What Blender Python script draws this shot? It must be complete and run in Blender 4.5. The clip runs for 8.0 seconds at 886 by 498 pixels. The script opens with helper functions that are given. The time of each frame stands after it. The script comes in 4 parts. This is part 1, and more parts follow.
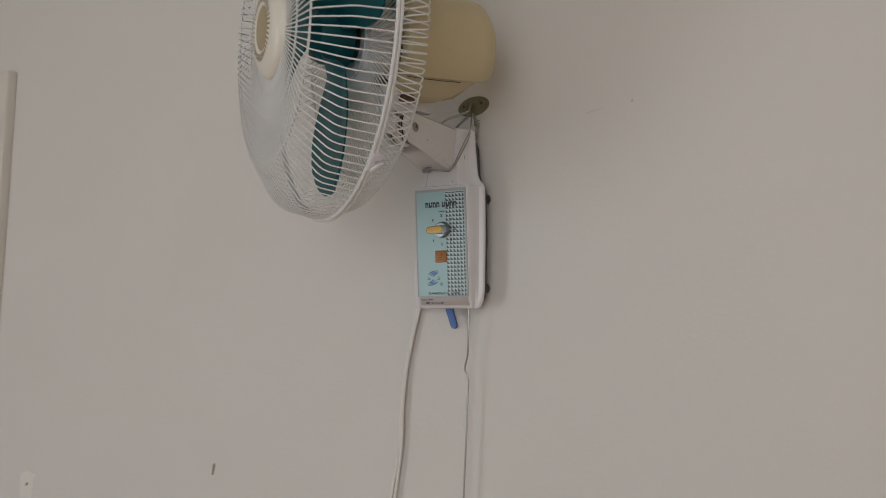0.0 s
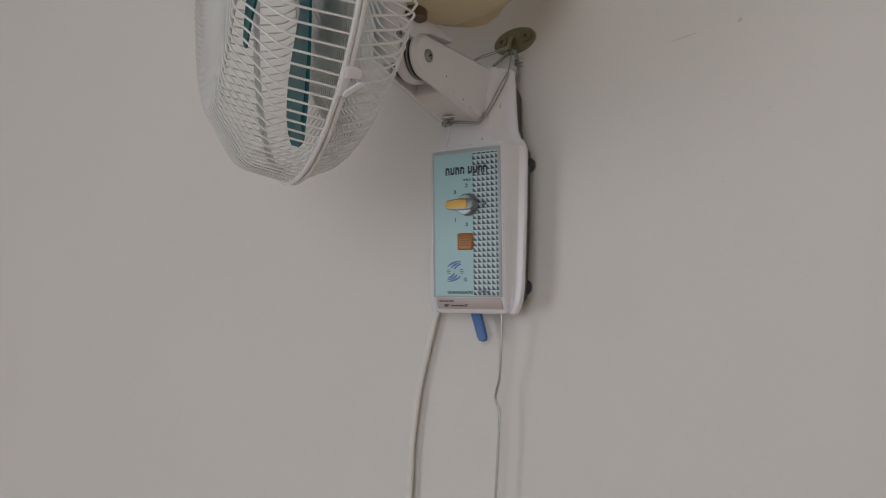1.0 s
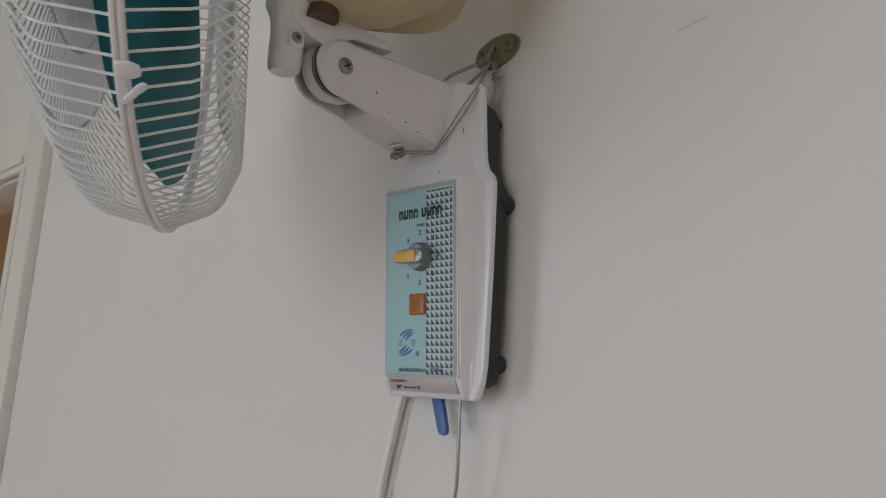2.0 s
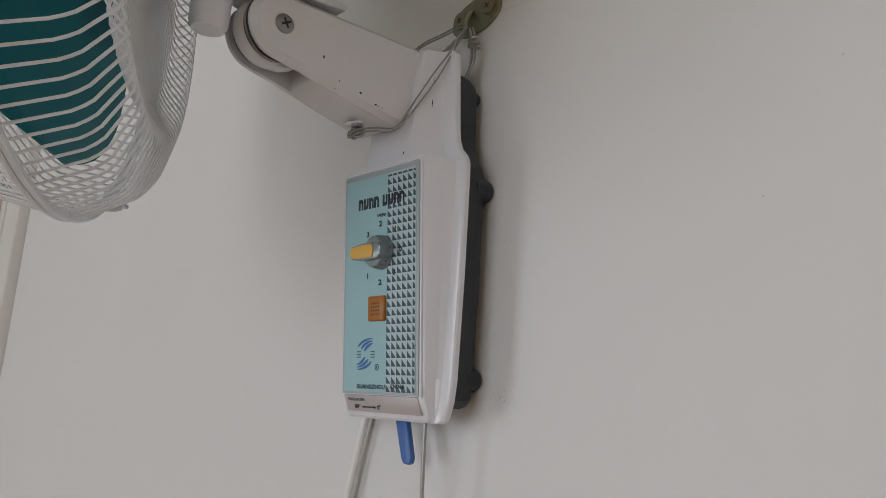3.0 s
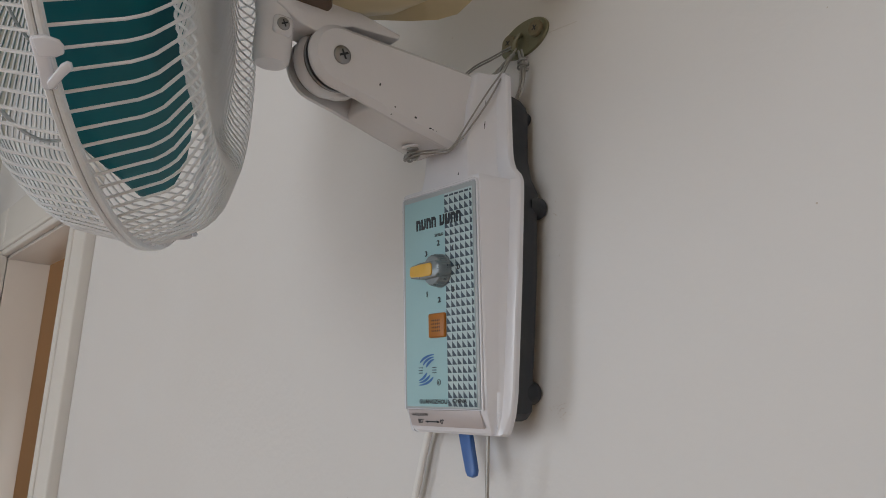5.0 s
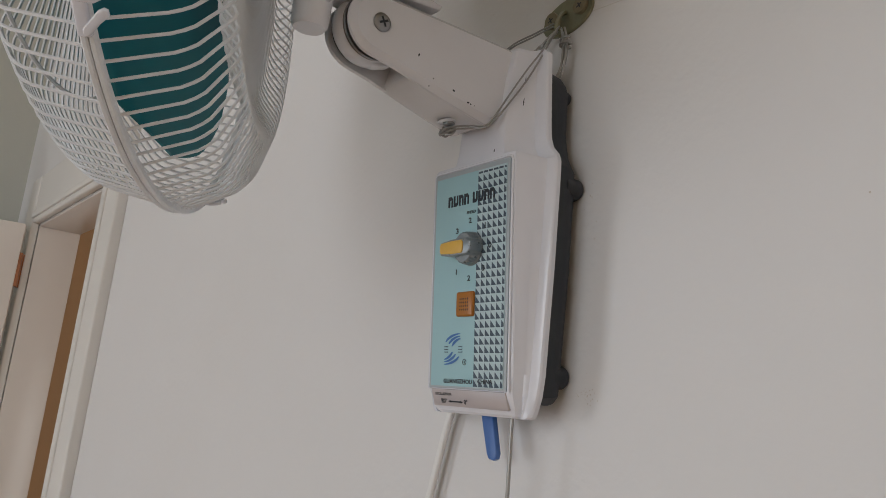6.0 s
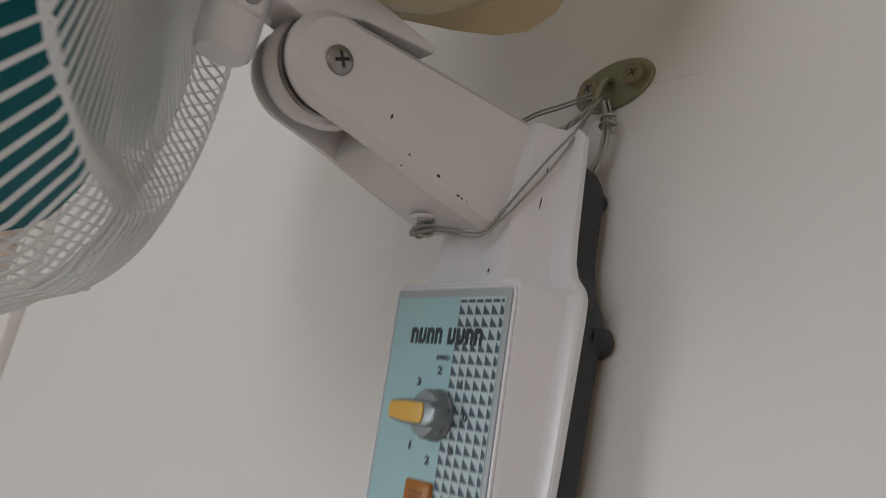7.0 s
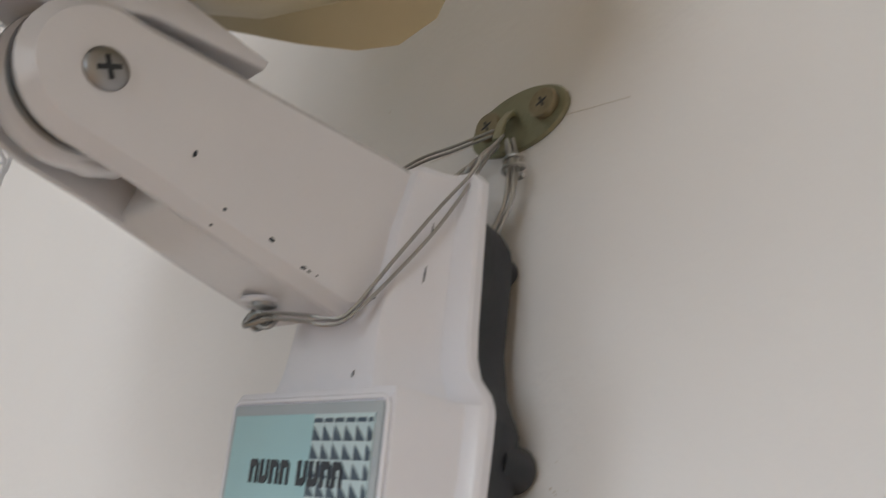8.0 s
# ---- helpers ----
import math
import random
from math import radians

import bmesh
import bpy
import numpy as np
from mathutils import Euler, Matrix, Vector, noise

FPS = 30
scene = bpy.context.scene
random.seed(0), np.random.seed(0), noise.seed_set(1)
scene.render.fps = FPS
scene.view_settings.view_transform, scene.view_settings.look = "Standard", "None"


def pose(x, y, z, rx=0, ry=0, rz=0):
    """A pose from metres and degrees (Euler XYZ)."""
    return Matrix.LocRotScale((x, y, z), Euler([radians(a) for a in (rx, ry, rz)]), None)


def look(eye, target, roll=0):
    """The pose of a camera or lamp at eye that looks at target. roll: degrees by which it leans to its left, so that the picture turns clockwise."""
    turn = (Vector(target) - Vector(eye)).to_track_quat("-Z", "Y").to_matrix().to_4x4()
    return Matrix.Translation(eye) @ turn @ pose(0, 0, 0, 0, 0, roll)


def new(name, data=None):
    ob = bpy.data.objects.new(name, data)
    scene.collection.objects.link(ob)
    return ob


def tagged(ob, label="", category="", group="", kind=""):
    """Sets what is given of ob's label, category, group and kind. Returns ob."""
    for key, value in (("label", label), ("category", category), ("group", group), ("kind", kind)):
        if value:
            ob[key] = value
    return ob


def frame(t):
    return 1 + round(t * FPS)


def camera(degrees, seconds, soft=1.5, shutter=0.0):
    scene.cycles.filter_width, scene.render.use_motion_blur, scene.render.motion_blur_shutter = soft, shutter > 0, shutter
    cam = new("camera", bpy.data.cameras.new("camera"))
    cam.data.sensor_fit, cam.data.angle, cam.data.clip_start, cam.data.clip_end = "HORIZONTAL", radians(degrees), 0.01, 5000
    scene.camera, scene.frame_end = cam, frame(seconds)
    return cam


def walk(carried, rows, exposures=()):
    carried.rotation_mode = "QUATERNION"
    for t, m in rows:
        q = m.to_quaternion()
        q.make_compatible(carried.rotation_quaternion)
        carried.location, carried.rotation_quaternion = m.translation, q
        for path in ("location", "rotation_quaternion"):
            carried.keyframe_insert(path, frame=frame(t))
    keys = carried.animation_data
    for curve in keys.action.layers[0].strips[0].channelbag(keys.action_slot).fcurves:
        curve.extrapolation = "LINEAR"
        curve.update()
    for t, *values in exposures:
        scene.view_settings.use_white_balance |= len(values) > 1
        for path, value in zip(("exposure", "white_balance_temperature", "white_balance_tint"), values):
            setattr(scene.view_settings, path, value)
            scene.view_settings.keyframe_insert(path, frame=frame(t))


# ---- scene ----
cam = camera(56.81, 8.0, soft=0.75, shutter=0.28)
PATH = [
    (0.0, (0.5775, -1.0423, 1.5731), (0.0787, -0.1811, 1.6706), 1.01),
    (0.5, (0.4927, -0.8714, 1.5864), (0.0041, -0.0050, 1.6885), 3.62),
    (1.0, (0.4490, -0.7510, 1.5730), (-0.6680, 0.8920, 1.7960), 2.40),
    (1.5, (0.4856, -0.5642, 1.5870), (-0.2112, 0.1402, 1.7225), 4.06),
    (2.0, (0.4819, -0.4846, 1.6032), (-0.2326, 0.1918, 1.7817), 3.98),
    (2.2, (0.4564, -0.4505, 1.6146), (-0.2642, 0.2194, 1.7935), 4.49),
    (3.5, (0.4377, -0.3778, 1.6041), (-0.3120, 0.2493, 1.8152), 3.64),
    (4.0, (0.4493, -0.3911, 1.6018), (-0.3115, 0.2202, 1.8198), 3.11),
    (4.5, (0.4481, -0.3985, 1.6071), (-0.3158, 0.2089, 1.8250), 2.43),
    (6.0, (0.4342, -0.3912, 1.5974), (-0.3585, 0.1840, 1.7995), 6.33),
    (6.2, (0.4292, -0.4044, 1.6010), (-0.3606, 0.1776, 1.7949), 7.01),
    (6.5, (0.4104, -0.4139, 1.5991), (-0.3842, 0.1573, 1.8046), 9.72),
    (6.8, (0.3400, -0.3415, 1.6515), (-0.4381, 0.2401, 1.8887), 12.03),
    (7.0, (0.2937, -0.2911, 1.6886), (-0.4782, 0.2907, 1.9450), 13.15),
    (7.2, (0.2416, -0.2687, 1.7072), (-0.4913, 0.3500, 1.9904), 12.84),
    (7.5, (0.2148, -0.2424, 1.7079), (-0.4861, 0.3952, 2.0277), 11.17),
    (7.8, (0.2143, -0.2208, 1.7159), (-0.4873, 0.4046, 2.0572), 9.60),
    (8.0, (0.2261, -0.2106, 1.7253), (-0.4714, 0.4061, 2.0901), 9.65),
]
walk(cam, [(t, look(e, g, r)) for t, e, g, r in PATH], exposures=[(0.0, -0.92, 6600, 9), (1.0, -0.93, 6350, 9), (1.5, -0.89, 6250, 8), (2.2, -0.75, 6150, 8), (3.5, -0.66, 6100, 8), (4.5, -0.66, 6150, 8), (6.5, -0.66, 6250, 9), (7.0, -0.66, 6250, 8), (7.5, -0.50, 6250, 8), (8.0, -0.19, 6200, 8)])

# ---------------------------------------------------------------- light
world = bpy.data.worlds.new("sky")
scene.world = world
world.use_nodes = True
wn = world.node_tree
sky = wn.nodes.new("ShaderNodeTexSky")
sky.sky_type = 'NISHITA'
sky.sun_disc = False
sky.sun_elevation = radians(48)
sky.sun_rotation = radians(200)
wn.links.new(sky.outputs[0], wn.nodes["Background"].inputs[0])
wn.nodes["Background"].inputs[1].default_value = 0.1

sun_data = bpy.data.lights.new("sun", 'SUN')
sun_data.energy = 4.0
sun_data.angle = radians(0.53)
sun_data.color = (1.0, 0.95, 0.87)
sun = new("sun", sun_data)
sun.matrix_world = look((-2.0, -9.0, 12.0), (1.0, 1.0, 0.0))


def window_light(name, at, target, w, h, watts, colour):
    """The sky's light in a window opening."""
    data = bpy.data.lights.new(name, 'AREA')
    data.shape, data.size, data.size_y = 'RECTANGLE', w, h
    data.energy, data.color = watts, colour
    ob = new(name, data)
    ob.matrix_world = look(at, target)
    return ob


# lamps in unseen openings, set by the shadows beside the fan
window_light("window_light_door", (-1.75, -2.97, 1.10), (0.0, 0.0, 1.60), 0.80, 1.60, 33, (0.895, 0.94, 1.0))
window_light("window_light_south", (0.80, -2.97, 1.80), (0.40, 0.0, 1.80), 1.4, 1.4, 35, (0.92, 0.96, 1.0))
# added lamp in an unseen opening, to brighten the next room
window_light("window_light_hall", (0.58, 1.0, 1.55), (-2.0, 1.0, 1.4), 0.8, 1.1, 17, (1.0, 0.97, 0.92))


# ---------------------------------------------------------------- materials
def material(name, colour, rough=0.5, metal=0.0, vary=0.06, scale=8.0, bump=0.0, bump_scale=60.0,
             grime=None, grime_amount=0.0, grime_scale=5.0, coat=0.0, speckle=0.0):
    """A surface with slow colour drift, fine grain, optional grime and relief, in object metres."""
    m = bpy.data.materials.new(name)
    m.use_nodes = True
    nt = m.node_tree
    b = nt.nodes["Principled BSDF"]
    tc = nt.nodes.new("ShaderNodeTexCoord")
    n1 = nt.nodes.new("ShaderNodeTexNoise")
    n1.inputs["Scale"].default_value, n1.inputs["Detail"].default_value = scale, 5
    nt.links.new(tc.outputs["Object"], n1.inputs["Vector"])
    ramp = nt.nodes.new("ShaderNodeMix")
    ramp.data_type = 'RGBA'
    lo = [max(0, c * (1 - vary)) for c in colour]
    hi = [min(1, c * (1 + vary)) for c in colour]
    ramp.inputs[6].default_value, ramp.inputs[7].default_value = (*lo, 1), (*hi, 1)
    nt.links.new(n1.outputs["Fac"], ramp.inputs[0])
    out = ramp.outputs[2]
    if grime:
        n2 = nt.nodes.new("ShaderNodeTexNoise")
        n2.inputs["Scale"].default_value, n2.inputs["Detail"].default_value, n2.inputs["Roughness"].default_value = grime_scale, 8, 0.65
        nt.links.new(tc.outputs["Object"], n2.inputs["Vector"])
        mr = nt.nodes.new("ShaderNodeMapRange")
        mr.inputs[1].default_value, mr.inputs[2].default_value, mr.inputs[4].default_value = 0.5, 0.8, grime_amount
        nt.links.new(n2.outputs["Fac"], mr.inputs[0])
        mx = nt.nodes.new("ShaderNodeMix")
        mx.data_type = 'RGBA'
        mx.inputs[7].default_value = (*grime, 1)
        nt.links.new(mr.outputs[0], mx.inputs[0])
        nt.links.new(out, mx.inputs[6])
        out = mx.outputs[2]
    if speckle:
        n4 = nt.nodes.new("ShaderNodeTexNoise")
        n4.inputs["Scale"].default_value, n4.inputs["Detail"].default_value = 420, 3
        nt.links.new(tc.outputs["Object"], n4.inputs["Vector"])
        m4 = nt.nodes.new("ShaderNodeMapRange")
        m4.inputs[1].default_value, m4.inputs[2].default_value, m4.inputs[4].default_value = 0.66, 0.76, speckle
        nt.links.new(n4.outputs["Fac"], m4.inputs[0])
        x4 = nt.nodes.new("ShaderNodeMix")
        x4.data_type = 'RGBA'
        x4.inputs[7].default_value = (colour[0] * 0.45, colour[1] * 0.42, colour[2] * 0.38, 1)
        nt.links.new(m4.outputs[0], x4.inputs[0])
        nt.links.new(out, x4.inputs[6])
        out = x4.outputs[2]
    nt.links.new(out, b.inputs["Base Color"])
    b.inputs["Metallic"].default_value = metal
    n5 = nt.nodes.new("ShaderNodeTexNoise")
    n5.inputs["Scale"].default_value = scale * 4
    nt.links.new(tc.outputs["Object"], n5.inputs["Vector"])
    r5 = nt.nodes.new("ShaderNodeMapRange")
    r5.inputs[3].default_value, r5.inputs[4].default_value = max(0.03, rough - (0.08 if metal > 0.4 else 0.025)), min(1, rough + (0.08 if metal > 0.4 else 0.025))
    nt.links.new(n5.outputs["Fac"], r5.inputs[0])
    nt.links.new(r5.outputs[0], b.inputs["Roughness"])
    b.inputs["Coat Weight"].default_value = coat
    if bump:
        n3 = nt.nodes.new("ShaderNodeTexNoise")
        n3.inputs["Scale"].default_value, n3.inputs["Detail"].default_value = bump_scale, 6
        nt.links.new(tc.outputs["Object"], n3.inputs["Vector"])
        bp = nt.nodes.new("ShaderNodeBump")
        bp.inputs["Strength"].default_value, bp.inputs["Distance"].default_value = bump, 0.001
        nt.links.new(n3.outputs["Fac"], bp.inputs["Height"])
        nt.links.new(bp.outputs[0], b.inputs["Normal"])
    return m


WALL = material("wall_paint", (0.735, 0.715, 0.71), 0.55, vary=0.025, scale=2.2, bump=0.35, bump_scale=140,
                grime=(0.60, 0.55, 0.48), grime_amount=0.12, grime_scale=2.5)
WALL_FAR = material("tan_paint", (0.62, 0.42, 0.235), 0.6, vary=0.05, scale=3, bump=0.3, bump_scale=120)
# unseen walls, made cream so that they bounce warm light
WALL_BACK = material("warm_bounce_wall_paint", (0.77, 0.65, 0.50), 0.6, vary=0.03, scale=2.5, bump=0.3, bump_scale=120)
# the west wall's shade is put into this darker, greener paint
WALL_SIDE_SHADED = material("shaded_side_wall_paint", (0.58, 0.58, 0.52), 0.6, vary=0.03, scale=2.5, bump=0.3, bump_scale=120)
# unseen ceiling, also creamed for a warmer bounce
CEIL = material("ceiling_paint", (0.80, 0.75, 0.66), 0.7, vary=0.03, scale=3)
# unseen floor; the warm brown is chosen for the light it throws up
FLOOR = material("warm_bounce_floor", (0.46, 0.32, 0.20), 0.3, vary=0.08, scale=4)
TRIM = material("gloss_trim_paint", (0.74, 0.71, 0.675), 0.42, vary=0.03, scale=6, bump=0.04, bump_scale=200,
                grime=(0.64, 0.57, 0.50), grime_amount=0.08, grime_scale=7)
DOORP = material("door_paint", (0.74, 0.68, 0.635), 0.3, vary=0.04, scale=5, bump=0.2, bump_scale=40)
WHITE = material("white_plastic", (0.755, 0.75, 0.80), 0.24, vary=0.03, scale=30, bump=0.06, bump_scale=300,
                 grime=(0.68, 0.65, 0.62), grime_amount=0.05, grime_scale=9, speckle=0.05)
ENAMEL = material("white_enamel", (0.745, 0.735, 0.765), 0.26, vary=0.03, scale=40, bump=0.08, bump_scale=400,
                  grime=(0.68, 0.65, 0.62), grime_amount=0.05, grime_scale=9, speckle=0.05)
WIREW = material("white_coated_wire", (0.76, 0.76, 0.775), 0.33, vary=0.05, scale=60, grime=(0.48, 0.44, 0.39),
                 grime_amount=0.25, grime_scale=70)
CREAM = material("cream_plastic", (0.79, 0.76, 0.69), 0.3, vary=0.05, scale=30)
YELLOWED = material("yellowed_plastic", (0.56, 0.48, 0.30), 0.38, vary=0.06, scale=20, bump=0.05, bump_scale=300,
                    grime=(0.38, 0.30, 0.18), grime_amount=0.15, grime_scale=30)
DARK = material("dark_grey_plastic", (0.018, 0.021, 0.027), 0.48, vary=0.12, scale=40, bump=0.1, bump_scale=500,
                grime=(0.12, 0.11, 0.10), grime_amount=0.15, grime_scale=60)
BROWN = material("brown_plastic", (0.09, 0.05, 0.025), 0.4, vary=0.1, scale=40)
STEEL = material("grey_steel", (0.32, 0.32, 0.325), 0.35, metal=0.9, vary=0.12, scale=120, grime=(0.2, 0.185, 0.165),
                 grime_amount=0.35, grime_scale=150)
WIRE = material("galvanised_wire", (0.40, 0.395, 0.385), 0.38, metal=0.8, vary=0.15, scale=200, grime=(0.22, 0.19, 0.16),
                grime_amount=0.3, grime_scale=200)
BRASS = material("tarnished_plating", (0.26, 0.255, 0.17), 0.42, metal=0.5, vary=0.2, scale=70, bump=0.15, bump_scale=300,
                 grime=(0.13, 0.105, 0.06), grime_amount=0.7, grime_scale=60)
RUST = material("rusty_screw", (0.27, 0.23, 0.15), 0.5, metal=0.5, vary=0.2, scale=200, grime=(0.10, 0.06, 0.03),
                grime_amount=0.6, grime_scale=160)
PANEL = material("aqua_print", (0.35, 0.555, 0.60), 0.32, vary=0.03, scale=25, speckle=0.12)
SILVER = material("silver_film", (0.42, 0.46, 0.49), 0.5, metal=0.1, vary=0.05, scale=60)
NAVY = material("navy_ink", (0.055, 0.085, 0.12), 0.4, vary=0.1, scale=80)
INK = material("black_ink", (0.015, 0.02, 0.03), 0.4, vary=0.1, scale=80)
BLUEINK = material("blue_ink", (0.05, 0.16, 0.42), 0.4, vary=0.1, scale=80)
PALE = material("pale_cells", (0.50, 0.62, 0.65), 0.34, vary=0.04, scale=50)
# grey-pink holds the shade of the strip's downward slope
CHIN = material("shaded_chin_film", (0.50, 0.45, 0.455), 0.42, vary=0.05, scale=40, metal=0.1)
YELLOW = material("yellow_inlay", (0.72, 0.43, 0.07), 0.35, vary=0.06, scale=60)
CHROME = material("worn_chrome_plastic", (0.27, 0.30, 0.32), 0.30, metal=0.5, vary=0.12, scale=90, bump=0.1, bump_scale=400)
BLUE = material("blue_plastic", (0.06, 0.15, 0.42), 0.36, vary=0.08, scale=40)
CABLE = material("white_cable_sheath", (0.79, 0.77, 0.75), 0.4, vary=0.04, scale=40, grime=(0.55, 0.50, 0.44), grime_amount=0.2, grime_scale=40)
SCUFF = material("grey_scuff", (0.30, 0.27, 0.24), 0.7, vary=0.2, scale=300)
FAINT = material("faint_plaster_mark", (0.62, 0.58, 0.54), 0.7, vary=0.15, scale=300)
DUST = material("brown_dust", (0.57, 0.51, 0.45), 0.8, vary=0.2, scale=400)
PATCH = material("filler_patch", (0.80, 0.79, 0.77), 0.6, vary=0.03, scale=30)
HINGE = material("rusty_hinge", (0.32, 0.13, 0.06), 0.45, metal=0.4, vary=0.2, scale=60)
SLOT = material("badge_slot_shade", (0.30, 0.23, 0.14), 0.6, vary=0.1, scale=80)
GOLD = material("dull_gold_disc", (0.46, 0.38, 0.24), 0.4, metal=0.2, vary=0.1, scale=60)


def clear_plastic(name, colour, through_share, rough):
    """Tinted plastic that lets some light through."""
    m = material(name, colour, rough, vary=0.05, scale=20)
    nt = m.node_tree
    b = nt.nodes["Principled BSDF"]
    tr = nt.nodes.new("ShaderNodeBsdfTranslucent")
    tr.inputs[0].default_value = (*[min(1, c * 1.5 + 0.01) for c in colour], 1)
    mix = nt.nodes.new("ShaderNodeMixShader")
    mix.inputs[0].default_value = through_share
    nt.links.new(b.outputs[0], mix.inputs[1])
    nt.links.new(tr.outputs[0], mix.inputs[2])
    nt.links.new(mix.outputs[0], nt.nodes["Material Output"].inputs[0])
    return m


TEAL = clear_plastic("teal_plastic", (0.008, 0.125, 0.155), 0.4, 0.3)
tealn = TEAL.node_tree
see = tealn.nodes.new("ShaderNodeBsdfTransparent")
see.inputs[0].default_value = (0.25, 0.72, 0.74, 1)
see_mix = tealn.nodes.new("ShaderNodeMixShader")
see_mix.inputs[0].default_value = 0.27
tealn.links.new(tealn.nodes["Material Output"].inputs[0].links[0].from_socket, see_mix.inputs[1])
tealn.links.new(see.outputs[0], see_mix.inputs[2])
tealn.links.new(see_mix.outputs[0], tealn.nodes["Material Output"].inputs[0])
AMBER = clear_plastic("amber_plastic", (0.50, 0.19, 0.03), 0.25, 0.3)


# ---------------------------------------------------------------- mesh helpers
def mesh_of(bm, name, mat, smooth=True, angle=40):
    me = bpy.data.meshes.new(name)
    bmesh.ops.recalc_face_normals(bm, faces=bm.faces)
    bm.to_mesh(me)
    bm.free()
    me.materials.append(mat)
    if smooth:
        for p in me.polygons:
            p.use_smooth = True
        me.set_sharp_from_angle(angle=radians(angle))
    return me


def part(name, bm, mat, parent=None, label="", smooth=True, angle=40, m=None):
    ob = new(name, mesh_of(bm, name, mat, smooth, angle))
    if parent is not None:
        ob.parent = parent
    if m is not None:
        ob.matrix_basis = m
    if label:
        tagged(ob, label)
    return ob


def thing(name, at=(0, 0, 0)):
    ob = new(name)
    ob.location = at
    return ob


def box(bm, lo, hi, bevel=0.0, seg=2):
    r = bmesh.ops.create_cube(bm, size=1.0)
    for v in r["verts"]:
        v.co = Vector([lo[i] + (v.co[i] + 0.5) * (hi[i] - lo[i]) for i in range(3)])
    if bevel:
        es = list({e for v in r["verts"] for e in v.link_edges})
        bmesh.ops.bevel(bm, geom=es, offset=bevel, segments=seg, affect='EDGES', profile=0.5)


def prism(bm, pts, axis, a, b, bevel=0.0, seg=3, ends=2):
    """A polygon extruded along an axis from a to b. pts are the other two coordinates in order."""
    def co(p, d):
        c = list(p)
        c.insert(axis, d)
        return Vector(c)
    v0 = [bm.verts.new(co(p, a)) for p in pts]
    v1 = [bm.verts.new(co(p, b)) for p in pts]
    n = len(pts)
    fs = [bm.faces.new(v0), bm.faces.new(v1[::-1])]
    for i in range(n):
        fs.append(bm.faces.new((v0[i], v1[i], v1[(i + 1) % n], v0[(i + 1) % n])))
    if bevel:
        bmesh.ops.recalc_face_normals(bm, faces=fs)
        es = [e for f in fs[:ends] for e in f.edges]
        bmesh.ops.bevel(bm, geom=es, offset=bevel, segments=seg, affect='EDGES', profile=0.5)


def lathe(bm, prof, n=48, m=None, arc=2 * math.pi):
    """Turns (r, h) points round local z; m places the result."""
    m = m or Matrix()
    rings = []
    for r, h in prof:
        rings.append([bm.verts.new(m @ Vector((r * math.cos(arc * i / n), r * math.sin(arc * i / n), h))) for i in range(n)] if r > 1e-6 else [bm.verts.new(m @ Vector((0, 0, h)))])
    for a, b in zip(rings, rings[1:]):
        for i in range(n):
            j = (i + 1) % n
            if len(a) == 1 and len(b) == 1:
                continue
            if len(a) == 1:
                bm.faces.new((a[0], b[i], b[j]))
            elif len(b) == 1:
                bm.faces.new((a[i], b[0], a[j]))
            else:
                bm.faces.new((a[i], b[i], b[j], a[j]))


def curve_through(pts, per=8):
    """Points of a smooth curve through the given ones."""
    pts = [Vector(p) for p in pts]
    ext = [pts[0] * 2 - pts[1]] + pts + [pts[-1] * 2 - pts[-2]]
    out = []
    for i in range(1, len(ext) - 2):
        p0, p1, p2, p3 = ext[i - 1:i + 3]
        for k in range(per):
            t = k / per
            out.append(0.5 * (2 * p1 + (p2 - p0) * t + (2 * p0 - 5 * p1 + 4 * p2 - p3) * t * t + (3 * p1 - p0 - 3 * p2 + p3) * t ** 3))
    return out + [pts[-1]]


def tube(bm, pts, r, n=8, closed=False):
    """A round rod along the points."""
    pts = [Vector(p) for p in pts]
    k = len(pts)
    rings, side = [], None
    for i, p in enumerate(pts):
        if closed:
            d = pts[(i + 1) % k] - pts[i - 1]
        else:
            d = pts[min(i + 1, k - 1)] - pts[max(i - 1, 0)]
        d.normalize()
        if side is None:
            side = d.orthogonal().normalized()
        side = (side - d * side.dot(d)).normalized()
        up = d.cross(side)
        rings.append([bm.verts.new(p + r * (math.cos(2 * math.pi * j / n) * side + math.sin(2 * math.pi * j / n) * up)) for j in range(n)])
    for i in range(k if closed else k - 1):
        a, b = rings[i], rings[(i + 1) % k]
        for j in range(n):
            bm.faces.new((a[j], b[j], b[(j + 1) % n], a[(j + 1) % n]))
    if not closed:
        bm.faces.new(rings[0][::-1])
        bm.faces.new(rings[-1])


def cross_screw(bm, m, r, h):
    """A pan-head screw with a cross recess, head along local z."""
    lathe(bm, [(r, 0), (r, h * 0.45), (r * 0.86, h * 0.82), (r * 0.5, h), (0, h)], 32, m)


def cross_slot(bm, m, r, h):
    # two flat dark bars on the head paint the shade of its recess
    for a in (0, math.pi / 2):
        q = m @ Matrix.Rotation(a + 0.5, 4, 'Z')
        s = []
        for x, y in ((-r * .55, -r * .12), (r * .55, -r * .12), (r * .55, r * .12), (-r * .55, r * .12)):
            s.append(bm.verts.new(q @ Vector((x, y, h * 1.06 + (0.00002 if a else 0)))))
        bm.faces.new(s)


